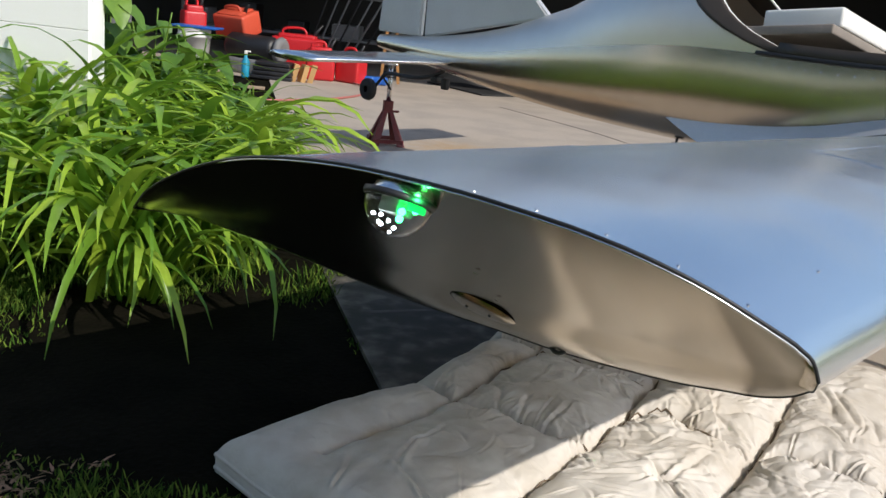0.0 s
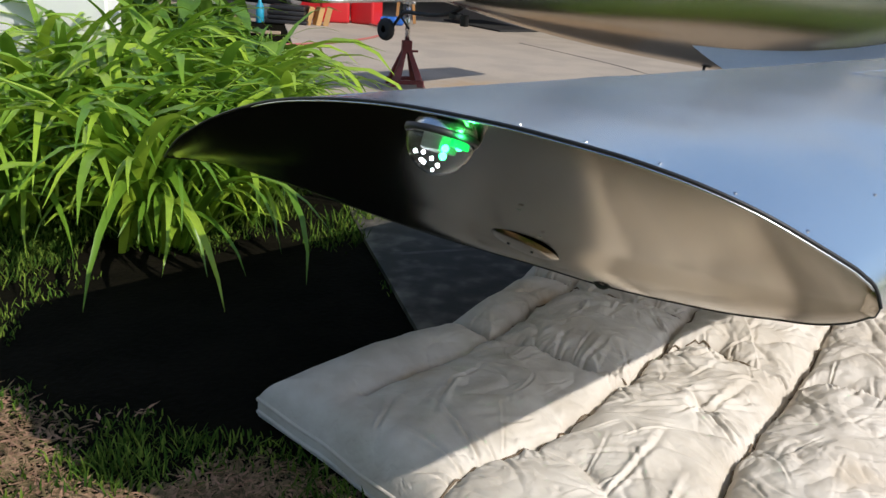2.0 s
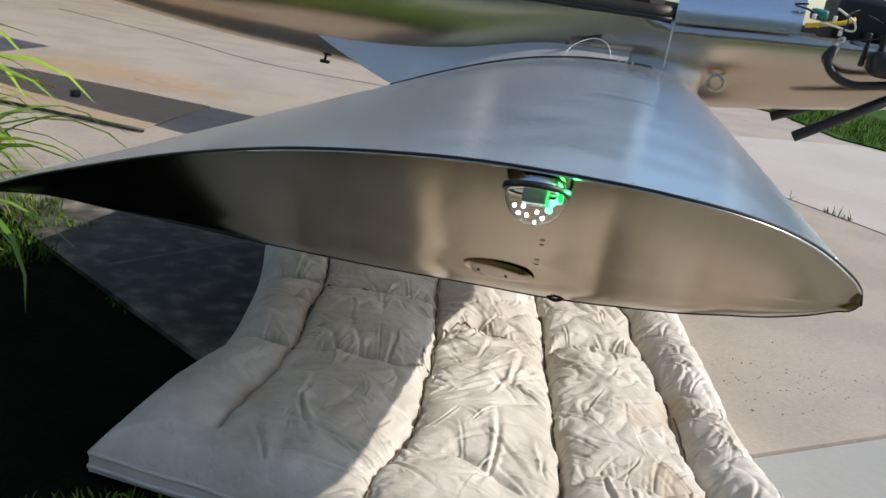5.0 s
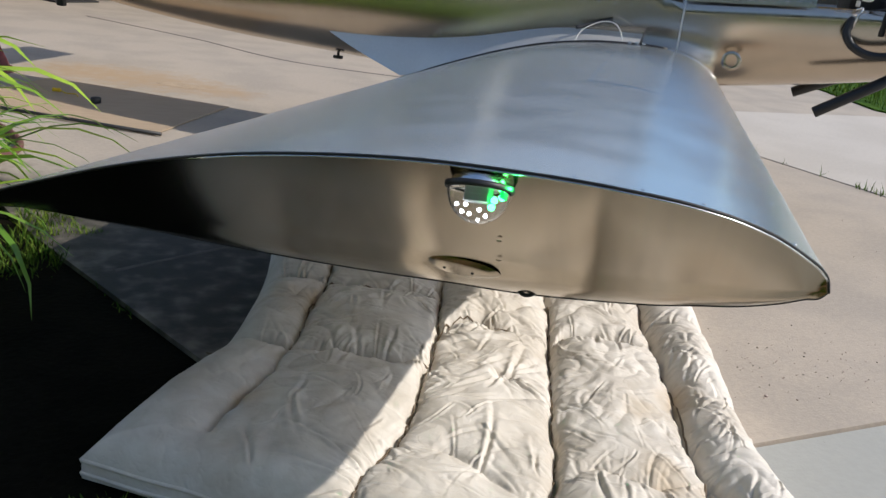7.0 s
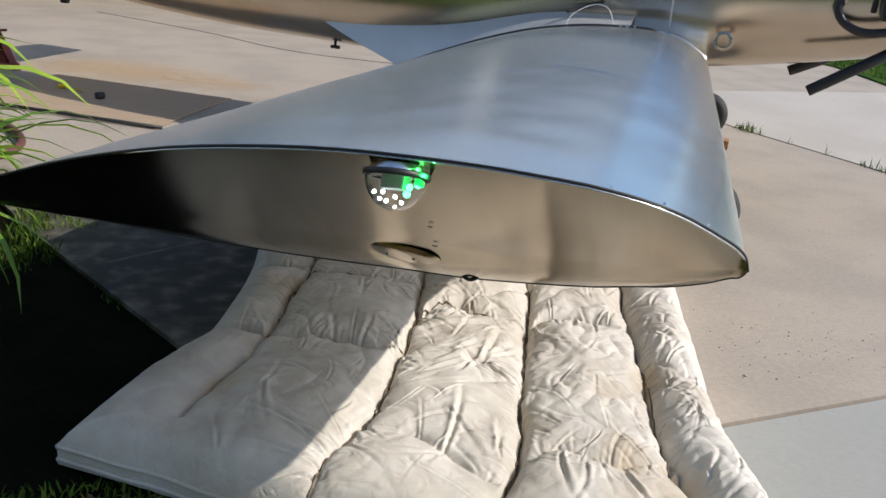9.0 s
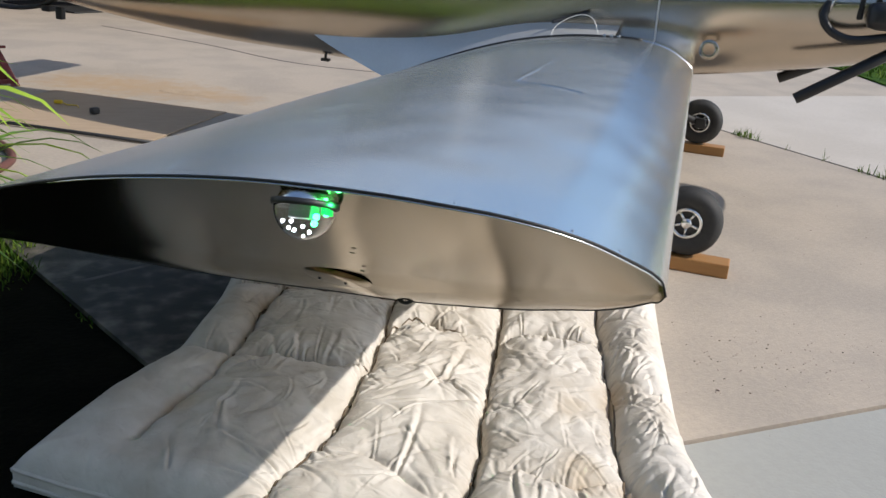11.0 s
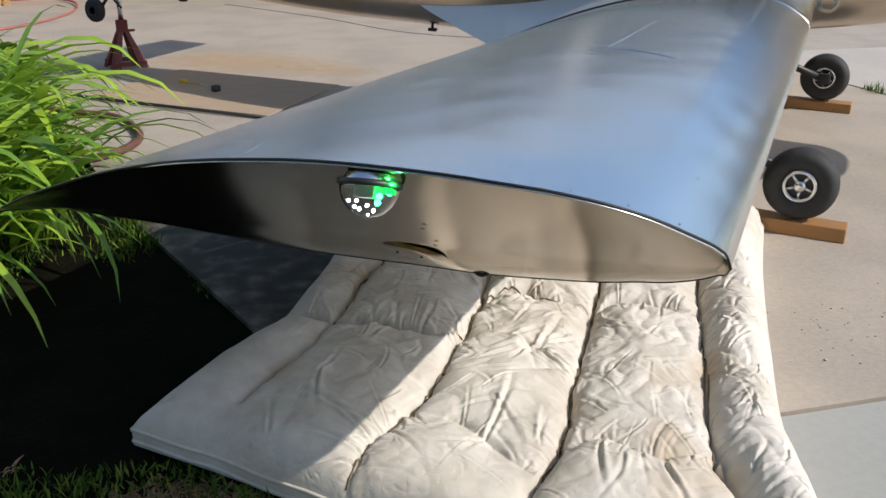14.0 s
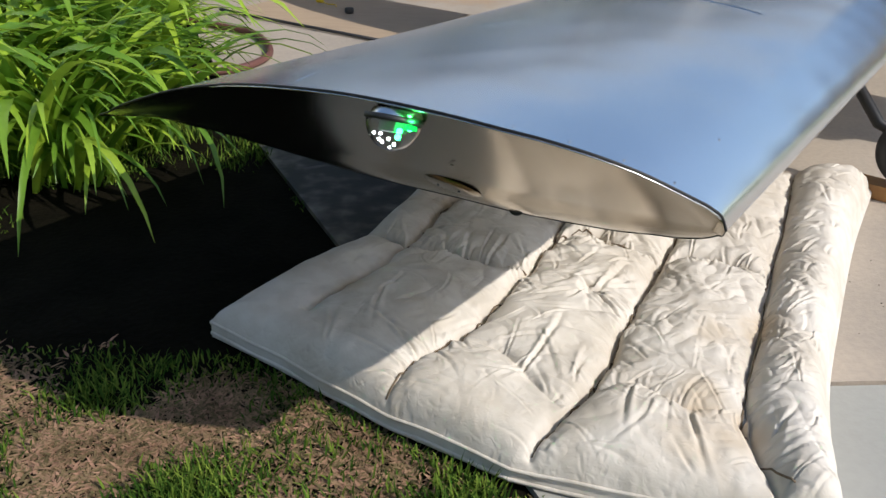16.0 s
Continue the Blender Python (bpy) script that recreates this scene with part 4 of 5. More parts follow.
thatch = lambda x, y: max(0.0, min(1.0, 0.55 - 2.4 * tuft(x, y)))
patch("grass", GRASS, 42000, (-1.5, 0.5, 0.8, 3.1), lambda x, y, g: x < rough_edge(x, y) and not on_quilt(x, y) and g.random() < (0.42 + 1.9 * tuft(x, y)) * (1 - bare(x, y)), (0.03, 0.075), (0.0025, 0.005), "tufty green lawn grass at the driveway edge", 3, low=lambda x, y: (1 - 0.5 * bare(x, y)) * (0.5 + 0.6 * max(0.0, min(1.0, (tuft(x, y) - 0.08) * 6 * (1.7 - y)))))
patch("straw", STRAW, 40000, (-1.4, 0.5, 0.75, 2.1), lambda x, y, g: x < rough_edge(x, y) - 0.01 and not on_quilt(x, y) and y < 1.62 and g.random() < thatch(x, y) * (1 - bare(x, y)), (0.012, 0.04), (0.003, 0.008), "dry brown thatch lying between grass tufts", 4, 2, (0.0, 0.35), (0.1, 0.8))
patch("outer_grass", GRASS, 14000, (-4.5, -2.5, 1.3, 3.6), lambda x, y, g: (x < -1.35 or y < 0.6) and x < 0.74 - (y - 0.1) * 0.3, (0.05, 0.12), (0.008, 0.016), "green lawn grass round the driveway edge", 9, 2)
lawn_edge = lambda y: 6.3 if y < 6 else 6.5
patch("lawn_grass", GRASS, 5000, (6.1, 4.0, 8.2, 8.2), lambda x, y, g: x > lawn_edge(y) + 0.15 * noise.noise(Vector((x * 2, y * 2, 1))), (0.06, 0.14), (0.006, 0.012), "green lawn beyond the driveway", 5, 2)
patch("joint_weed", GRASS, 110, (3.2, 3.2, 3.6, 4.4), lambda x, y, g: abs(x - (3.35 + (4.24 - y) * 0.14)) < 0.03 and 0.1 + noise.noise(Vector((0, y * 5, 3))) * 2.2 > g.random(), (0.03, 0.09), (0.004, 0.008), "small weeds growing in the slab joint", 6, 2)


# ---- trees behind the lawn, which the fuselage mirrors ----
def tree(x, y, tall, seed):
    g = random.Random(seed)
    o = thing("tree", "leafy green garden tree across the lawn", "tree", pose(x, y, -0.014), "trees across the lawn")
    bm = bmesh.new()
    tube(bm, smooth_path([(0, 0, 0), (0.08, 0.03, tall * 0.25), (-0.05, 0.05, tall * 0.5), (0.0, 0, tall * 0.8)], 4), [0.2 - 0.013 * k for k in range(13)], 10)
    limbs = []
    for k in range(9):
        a, z = k * 2.4, tall * (0.3 + 0.05 * k)
        e = (tall * 0.28 * math.cos(a), tall * 0.28 * math.sin(a), z + tall * 0.16)
        tube(bm, smooth_path([(0, 0, z), (e[0] * 0.5, e[1] * 0.5, z + 0.12 * tall), e], 3), [0.07, 0.06, 0.05, 0.04, 0.035, 0.03, 0.02], 6)
        limbs.append(Vector(e))
    part("trunk", bm, SOIL, o)
    vs, fs = [], []
    for k in range(5200):
        c = g.choice(limbs + [Vector((0, 0, tall * 0.85))])
        p = c + Vector((g.gauss(0, 0.13), g.gauss(0, 0.13), g.gauss(0, 0.1))) * tall
        r = g.uniform(0.1, 0.2)
        q = Euler((g.uniform(0, 6), g.uniform(0, 6), g.uniform(0, 6))).to_matrix()
        n = len(vs)
        vs += [p + q @ Vector(v) for v in ((-r, 0, 0), (0, -r * 0.5, 0.02), (r, 0, 0), (0, r * 0.5, 0.02))]
        fs.append((n, n + 1, n + 2, n + 3))
    me = bpy.data.meshes.new("crown")
    me.from_pydata(vs, [], fs)
    me.materials.append(TREE_LEAF)
    cr = new("crown", me)
    cr.parent = o
    return o


first = tree(-9.0, -9.0, 6.0, 21)
for k, (x, y, s, r) in enumerate(((-13.0, -4.0, 1.3, 40), (-5.5, -11.0, 1.15, 110), (-1.5, -12.5, 1.2, 200), (-12.0, -12.0, 1.04, 260), (-15.0, 1.5, 0.99, 310), (3.0, -14.5, 1.2, 20), (-8.0, -5.5, 0.9, 75), (-3.0, -16.0, 1.1, 150))):
    first.scale = (s, s, s)
    copy_thing(first, pose(x, y, -0.014, 0, 0, r))
first.scale = (1, 1, 1)


# ---- wing details ----
NAV = Matrix.Translation((-0.527, -2.94, 0.684)) @ Matrix.Rotation(radians(-5), 4, "Y") @ Matrix(((1, 0, 0, 0), (0, 0.93, -0.36, 0), (0, -0.36, -0.93, 0), (0, 0, 0, 1)))
R_NAV = 0.034
bm = bmesh.new()
lathe(bm, [(R_NAV * 0.93, 0.002), (R_NAV * 0.94, 0.0085), (R_NAV * 1.04, 0.0085), (R_NAV * 1.07, 0.006), (R_NAV * 1.06, 0.002), (R_NAV * 1.0, 0.0015)], "Z", 40, NAV)
nav = part("navigation_light", bm, BLACK, plane, "lit navigation light under the wing tip edge, black gasket")
bm = bmesh.new()
lathe(bm, [(R_NAV * 0.98 * math.cos(a), 0.007 + R_NAV * 1.05 * math.sin(a)) for a in [math.pi / 2 * k / 12 for k in range(12)]] + [(0.0005, 0.007 + R_NAV * 1.05)], "Z", 40, NAV)
dome = part("dome", bm, GLASS, nav, "clear plastic dome")
sol = dome.modifiers.new("wall", "SOLIDIFY")
sol.thickness = 0.0015
dome.visible_shadow = False
bm = bmesh.new()
lathe(bm, [(R_NAV * 0.95, 0.001), (R_NAV * 0.85, -0.006), (R_NAV * 0.3, -0.008)], "Z", 32, NAV @ Matrix.Translation((0, 0.004, 0)))
part("housing", bm, ALU, nav, "bright metal housing")
bm = bmesh.new()
lathe(bm, [(R_NAV * 0.92, 0.006), (0.0005, 0.0065)], "Z", 32, NAV)
part("reflector", bm, FOAM, nav, "white reflector plate")
bm = bmesh.new()
box(bm, 0.0, 0, 0.013, 0.026, 0.024, 0.016, 0.002, NAV)
part("led_block", bm, GREY, nav, "grey led block")
for x, y, z in ((-0.010, -0.008, 0.0245), (-0.0145, -0.004, 0.0315), (-0.005, -0.009, 0.0335), (0.005, -0.010, 0.029), (0.003, -0.003, 0.0385), (0.011, -0.006, 0.034), (-0.019, -0.010, 0.025)):
    bm = bmesh.new()
    bmesh.ops.create_icosphere(bm, subdivisions=2, radius=0.0021 if z < 0.036 else 0.0016, matrix=NAV @ Matrix.Translation((x, y, z)))
    part("led", bm, LED_WHITE, nav, "glowing white led")
for x, y, z in ((0.019, -0.010, 0.018), (0.0165, -0.008, 0.025), (0.024, 0.002, 0.013)):
    bm = bmesh.new()
    bmesh.ops.create_icosphere(bm, subdivisions=2, radius=0.0036, matrix=NAV @ Matrix.Translation((x, y, z)))
    part("led", bm, LED_GREEN, nav, "glowing green led")
bm = bmesh.new()
box(bm, 0.026, 0.0, 0.01, 0.004, 0.022, 0.01, 0.001, NAV)
part("green_filter", bm, glow("green lens", (0.0, 0.5, 0.07), 2.0), nav)

lamp = new("green_lamp", bpy.data.lights.new("green_lamp", "POINT"))
lamp.data.energy, lamp.data.color, lamp.data.shadow_soft_size = 0.12, (0.05, 1.0, 0.2), 0.004
lamp.matrix_world = AIR @ NAV @ Matrix.Translation((0.038, -0.01, 0.004))

FACE = Matrix.Translation((-0.587, -2.737, 0.519)) @ Matrix(((1, 0, 0, 0), (0, 0.77, -0.64, 0), (0, -0.64, -0.77, 0), (0, 0, 0, 1)))
bm = bmesh.new()
rows = []
for k in range(7):
    rr = 1 - k / 6.0 * 0.98
    rows.append([FACE @ Vector((0.056 * rr * math.cos(a), 0.03 * rr * math.sin(a), 0.0055 * (1 - rr ** 5) + 0.0035)) for a in [math.tau * q / 36 for q in range(36)]])
vs = grid_faces(bm, rows, True)
bm.faces.new(vs[-1])
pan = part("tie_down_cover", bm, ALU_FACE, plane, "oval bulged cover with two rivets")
for x in (-0.019, 0.019):
    bm = bmesh.new()
    lathe(bm, [(0.0022, 0.0), (0.0018, 0.0012), (0.0002, 0.0014)], "Z", 10, FACE @ Matrix.Translation((x, 0.002, 0.0088)))
    part("rivet", bm, BLACK, pan)
for x, y in ((0.065, 0.114), (0.058, 0.05)):
    bm = bmesh.new()
    lathe(bm, [(0.0035, -0.0005), (0.002, 0.0006), (0.0002, 0.0008)], "Z", 10, FACE @ Matrix.Translation((x, -y, 0.0032)) @ Matrix.Diagonal((1.1, 0.5, 1, 1)))
    part("dimple", bm, GRIT, plane)
bm = bmesh.new()
ring_c = Vector((-0.504, -2.68, 0.490))
tube(bm, [ring_c + Vector((0.014 * math.cos(a), 0.006 * math.sin(a), 0.014 * math.sin(a))) for a in [math.tau * k / 20 for k in range(21)]], 0.0028, 6, False)
part("tie_down_ring", bm, BLACK, plane, "small dark steel ring under the wing")


def on_wing(u, y, up=0.0):
    s, z = section(u, y, 1)
    return Vector((s, y, z + up))


def skin_strip(name, pts, w, up, material, label=""):
    """A raised lap seam lying on the wing's upper skin; pts are (chord fraction, span)."""
    bm = bmesh.new()
    rows = []
    n = len(pts)
    for i, (u, y) in enumerate(pts):
        u0, y0 = pts[max(i - 1, 0)]
        u1, y1 = pts[min(i + 1, n - 1)]
        d = (on_wing(u1, y1) - on_wing(u0, y0)).normalized()
        side = d.cross(Vector((0, 0, 1))).normalized() * w
        p = on_wing(u, y)
        rows.append([p - side + Vector((0, 0, -0.0004)), p - side * 0.9 + Vector((0, 0, up)), p + side * 0.9 + Vector((0, 0, up)), p + side + Vector((0, 0, -0.0004))])
    grid_faces(bm, rows)
    return part(name, bm, material, plane, label)


def rivet_row(name, pts, r=0.0022, material=STEEL):
    for u, y in pts:
        p = on_wing(u, y)
        ob = new(name, RIVET)
        ob.parent = plane
        nrm = (on_wing(u + 0.01, y) - p).cross(on_wing(u, y + 0.01) - p)
        nrm = nrm if nrm.z > 0 else -nrm
        ob.matrix_basis = Matrix.Translation(p) @ nrm.to_track_quat("Z", "Y").to_matrix().to_4x4() @ Matrix.Diagonal((r, r, r, 1))


bm = bmesh.new()
lathe(bm, [(1.0, -0.05), (0.85, 0.3), (0.4, 0.5), (0.01, 0.55)], "Z", 8)
RIVET = bpy.data.meshes.new("rivet")
bm.to_mesh(RIVET)
bm.free()
RIVET.materials.append(STEEL)
lin = lambda a, b, n: [a + (b - a) * k / (n - 1) for k in range(n)]
skin_strip("spar_seam", [(0.295, y) for y in lin(-0.46, -1.95, 40)], 0.007, 0.0003, ALU, "riveted lap seam along the spar")
rivet_row("rivet", [(0.291, y) for y in lin(-0.5, -2.0, 38)], 0.0014)
# Lap seam in the skin's own metal, raised so its edge catches the sun.
skin_strip("aileron_seam", [(u, y) for u, y in zip(lin(0.46, 0.53, 14), [-2.93 + 0.21 * (k / 13) + 0.03 * math.sin(math.pi * k / 13) for k in range(14)])], 0.0008, 0.0006, ALU, "raised metal lap seam near the tip")
skin_strip("chord_seam", [(u, -1.95 - 0.12 * (0.295 - u) * 4) for u in lin(0.295, 0.17, 14)], 0.004, 0.0006, STEEL)
for u in (0.045, 0.085, 0.13, 0.18, 0.235):
    rivet_row("rivet", [(u, TOP_EDGE(u) + 0.012)], 0.002)
rivet_row("rivet", [(0.05 + 0.02 * (k % 2), -0.7 - 0.33 * k) for k in range(7)], 0.0022)

# Dark gap at the root, with the aerial wire that crosses it.
bm = bmesh.new()
tube(bm, [on_wing(u, -0.4465, 0.001) for u in lin(0.16, 0.985, 40)], 0.0055, 6)
part("root_gap", bm, BLACK, plane, "dark gap at the wing root")
bm = bmesh.new()
tube(bm, smooth_path([(-0.83, -0.46, 0.612), (-0.815, -0.42, 0.665), (-0.75, -0.38, 0.705), (-0.69, -0.40, 0.70), (-0.655, -0.44, 0.645)], 6), 0.0014, 6)
part("loose_wire", bm, FOAM, plane, "loose pale wire loop")
bm = bmesh.new()
tube(bm, smooth_path([(-0.84, -0.39, 0.672), (-0.79, -0.36, 0.69), (-0.72, -0.345, 0.715)], 6), 0.007, 8)
part("plug", bm, BLACK, plane, "black cable plug")
for k in range(3):
    bm = bmesh.new()
    box(bm, -0.63 + 0.025 * k, -0.45, section(0.28 - 0.02 * k, -0.45, 1)[1] + 0.006, 0.012, 0.02, 0.008, 0.002)
    part("terminal", bm, STEEL, plane)
bm = bmesh.new()
lathe(bm, [(0.02, 0), (0.034, 0.004), (0.036, -0.002)], "Y", 24, Matrix.Translation((-0.27, -0.335, 0.628)) @ Matrix.Diagonal((1, -1, 1, 1)))
part("grommet", bm, ALU_FUS, plane, "round flange on the fuselage side")

# Cowl seam and rivets on the fuselage side.
for s0, z0, s1, z1, n in ((-0.46, 0.828, -0.045, 0.865, 11), (-0.045, 0.865, -0.06, 0.99, 5)):
    for k in range(n):
        ob = new("rivet", RIVET)
        ob.parent = plane
        ob.matrix_basis = Matrix.Translation((s0 + (s1 - s0) * k / (n - 1), -0.343, z0 + (z1 - z0) * k / (n - 1))) @ Matrix.Rotation(radians(90), 4, "X") @ Matrix.Diagonal((0.004, 0.004, 0.004, 1))
for k in range(16):
    s = -1.5 + 0.06 * k
    ob = new("rivet", RIVET)
    ob.parent = plane
    ob.matrix_basis = Matrix.Translation((s, -F_WID(s) - 0.001, F_SILL(s) - 0.035)) @ Matrix.Rotation(radians(90), 4, "X") @ Matrix.Diagonal((0.004, 0.004, 0.004, 1))
bm = bmesh.new()
tube(bm, [(s, -F_WID(s) - 0.002, F_SILL(s) + 0.004) for s in lin(-1.52, -0.48, 20)], 0.008, 8)
part("cockpit_sill", bm, BLACK, plane, "dark trimmed cockpit sill")
bm = bmesh.new()
grid_faces(bm, [[(-0.472, y * 1.004 - 0.001, z) for s, y, z in hull_row(-0.472)[:12]], [(-0.466, y * 1.004 - 0.001, z) for s, y, z in hull_row(-0.466)[:12]]])
part("skin_joint", bm, ALU_DULL, plane)

# Exposed engine ahead of the firewall.
bm = bmesh.new()
box(bm, 0.34, 0.0, 0.9, 0.5, 0.42, 0.24, 0.03)
engine = part("engine", bm, BLACK, plane, "uncovered black engine with loose wiring")
for k in range(6):
    bm = bmesh.new()
    box(bm, 0.2 + k * 0.05, -0.25, 0.84, 0.02, 0.16, 0.12, 0.006)
    part("cooling_fin", bm, BLACK, engine)
bm = bmesh.new()
box(bm, 0.32, -0.36, 0.8, 0.2, 0.1, 0.09, 0.03)
part("airbox", bm, BLACK, engine)
bm = bmesh.new()
box(bm, 0.02, -0.3, 0.93, 0.06, 0.05, 0.04, 0.012)
part("relay", bm, TEAL, engine, "teal plastic relay")
bm = bmesh.new()
tube(bm, smooth_path([(-0.02, -0.335, 0.885), (0.04, -0.335, 0.9), (0.1, -0.33, 0.915), (0.14, -0.32, 0.935)], 5), 0.0085, 8)
part("fuel_line", bm, YELLOW, engine, "yellow fuel line")
gw = random.Random(11)
for k in range(14):
    bm = bmesh.new()
    p = Vector((0.02 + 0.4 * gw.random(), -0.33 - 0.03 * gw.random(), 0.86 + 0.09 * gw.random()))
    pts = [p]
    for _ in range(4):
        p = p + Vector((gw.uniform(-0.06, 0.08), gw.uniform(-0.02, 0.02), gw.uniform(-0.04, 0.035)))
        pts.append(p)
    tube(bm, smooth_path(pts, 4), gw.choice((0.0022, 0.003, 0.004)), 6)
    part("wire", bm, gw.choice((STEEL, BLACK, FOAM, BLACK)), engine)
for s, z in ((0.0, 0.92), (0.07, 0.925), (0.1, 0.88)):
    bm = bmesh.new()
    box(bm, s, -0.345, z, 0.014, 0.012, 0.02, 0.003)
    part("clip", bm, FOAM, engine)
bm = bmesh.new()
tube(bm, smooth_path([(0.10, -0.34, 0.83), (0.085, -0.355, 0.78), (0.12, -0.36, 0.735), (0.19, -0.36, 0.715), (0.3, -0.36, 0.735), (0.42, -0.34, 0.76)], 7), 0.015, 10)
part("coolant_hose", bm, BLACK, engine, "thick black rubber hose")
for y, s0, z0, s1, z1 in ((-0.30, 0.05, 0.488, 0.5, 0.80), (0.05, -0.01, 0.512, 0.45, 0.75)):
    bm = bmesh.new()
    d = Vector((s1 - s0, 0, z1 - z0)).normalized()
    lathe(bm, [(0.013, 0.02), (0.013, 0.0), (0.0185, 0.0), (0.02, 0.006), (0.02, 0.55), (0.0, 0.55)], "Z", 18, Matrix.Translation((s0, y, z0)) @ d.to_track_quat("Z", "Y").to_matrix().to_4x4())
    part("exhaust_pipe", bm, BLACK, engine, "sooty black exhaust pipe")

# Foam block across the cockpit.
bm = bmesh.new()
box(bm, 0, 0, 0, 0.3, 0.46, 0.072, 0.012, segs=3)
cushion = tagged(mesh_ob("foam_cushion", bm, FOAM), "thick white foam cushion lying across the open cockpit", "cushion")
cushion.matrix_world = AIR @ pose(-1.42, 0.03, 0.908, -9, -7, 0)
bm = bmesh.new()
box(bm, -0.02, -0.01, -0.0545, 0.33, 0.56, 0.035, 0.006, pose(-1.42, 0.03, 0.908, -9, -7, 0))
part("seat_panel", bm, GRIT, plane, "tan padded seat panel across the sills")

# Tail wheel and its steering arm.
bm = bmesh.new()
lathe(bm, [(0.02, -0.02), (0.05, -0.022), (0.062, -0.015), (0.066, 0), (0.062, 0.015), (0.05, 0.022), (0.02, 0.02), (0.0005, 0.012)], "Y", 28, Matrix.Translation((-4.06, -0.02, 0.312)))
tw = part("tail_wheel", bm, RUBBER, plane, "small solid black tail wheel")
bm = bmesh.new()
tube(bm, [(-4.06, 0.02, 0.312), (-3.98, 0.02, 0.40), (-3.94, 0.0, 0.43)], 0.009, 8)
tube(bm, smooth_path([(-3.96, 0, 0.40), (-3.9, 0, 0.425), (-3.7, 0, 0.43), (-3.55, 0, 0.455), (-3.45, 0, 0.5)], 5), 0.012, 8)
tube(bm, [(-3.96, 0.0, 0.40), (-3.9, 0.02, 0.33)], 0.006, 6)
box(bm, -3.5, 0, 0.445, 0.05, 0.06, 0.03, 0.006)
box(bm, -3.415, -0.02, 0.43, 0.04, 0.03, 0.06, 0.006)
part("tail_spring", bm, BLACK, plane, "black steel tail spring and linkage")
bm = bmesh.new()
tube(bm, [(-1.905, -0.1, 0.43), (-1.905, -0.1, 0.385)], 0.006, 8)
box(bm, -1.905, -0.1, 0.382, 0.04, 0.022, 0.014, 0.004)
part("drain_fitting", bm, BLACK, plane)

# Jack stand under the tail.
jack = thing("jack_stand", "dark red steel jack stand holding up the tail", "jack stand", pose(-0.505, 5.49, 0, 0, 0, 22))
for sx, sy in ((1, 1), (1, -1), (-1, 1), (-1, -1)):
    bm = bmesh.new()
    a, b = Vector((0.1 * sx, 0.085 * sy, 0.0)), Vector((0.026 * sx, 0.022 * sy, 0.2))
    for e in (Vector((sx, 0, 0)), Vector((0, sy, 0))):
        q0, q1 = a - e * 0.045, b - e * 0.022
        n = e.orthogonal()
        vs = [bm.verts.new(p) for p in (a, q0, q1, b)]
        bm.faces.new(vs)
    leg = part("leg", bm, JACK_RED, jack, smooth=False)
    m = leg.modifiers.new("plate", "SOLIDIFY")
    m.thickness, m.offset = 0.006, 0
for sgn in (1, -1):
    bm = bmesh.new()
    box(bm, 0, sgn * 0.08, 0.028, 0.19, 0.006, 0.024, 0.002)
    part("brace", bm, JACK_RED, jack, smooth=False)
bm = bmesh.new()
box(bm, 0, 0, 0.225, 0.056, 0.048, 0.075, 0.006)
part("collar", bm, JACK_RED, jack, smooth=False)
bm = bmesh.new()
box(bm, 0.045, 0, 0.2, 0.05, 0.012, 0.014, 0.004)
part("handle", bm, JACK_RED, jack)
bm = bmesh.new()
tube(bm, [(0, 0, 0.25), (0, 0, 0.47)], 0.014, 12)
box(bm, 0, 0, 0.475, 0.07, 0.04, 0.016, 0.004)
part("post", bm, STEEL, jack, "bright steel ratchet post")


# ---- things on the driveway ----
def flat_board(name, corners, z, th, material, label, category):
    bm = bmesh.new()
    rows = []
    c = [Vector((x, y, 0)) for x, y in corners]
    for i in range(13):
        a, b = c[0].lerp(c[1], i / 12), c[3].lerp(c[2], i / 12)
        rows.append([a.lerp(b, j / 8) + Vector((0, 0, z + 0.002 * math.sin(2.2 * i / 12) * math.cos(j / 4))) for j in range(9)])
    grid_faces(bm, rows)
    ob = tagged(mesh_ob(name, bm, material, False), label, category)
    m = ob.modifiers.new("board", "SOLIDIFY")
    m.thickness, m.offset = th, -1
    return ob


flat_board("plywood_sheet", [(-0.64, 4.68), (0.19, 4.10), (0.615, 4.75), (-0.20, 5.33)], 0.007, 0.004, PLYWOOD, "weathered tan plywood sheet lying on the concrete", "plywood")
bm = bmesh.new()
tube(bm, [(-0.67, 4.685, 0.012), (-0.25, 4.385, 0.013), (0.21, 4.075, 0.012)], 0.008, 8)
tagged(mesh_ob("black_rod", bm, BLACK), "long thin black rod beside the plywood", "rod")


def powder(cx, cy, rx, ry, ang, hgt, seed, label, name="sawdust"):
    bm = bmesh.new()
    rows = []
    for k in range(9):
        rr = 1 - k / 8.0 * 0.99
        row = []
        for q in range(40):
            a = math.tau * q / 40
            w = 1 + 0.35 * noise.noise(Vector((2 * math.cos(a), 2 * math.sin(a), seed)))
            x, y = rx * rr * w * math.cos(a), ry * rr * w * math.sin(a)
            p = Vector((cx + x * math.cos(ang) - y * math.sin(ang), cy + x * math.sin(ang) + y * math.cos(ang), 0))
            p.z = 0.0025 + hgt * (1 - rr) * (0.7 + 0.6 * noise.noise(p * 9)) if k else 0.001
            row.append(p)
        rows.append(row)
    vs = grid_faces(bm, rows, True)
    bm.faces.new(vs[-1])
    return tagged(mesh_ob(name, bm, SAWDUST), label, "sawdust", kind="stuff")


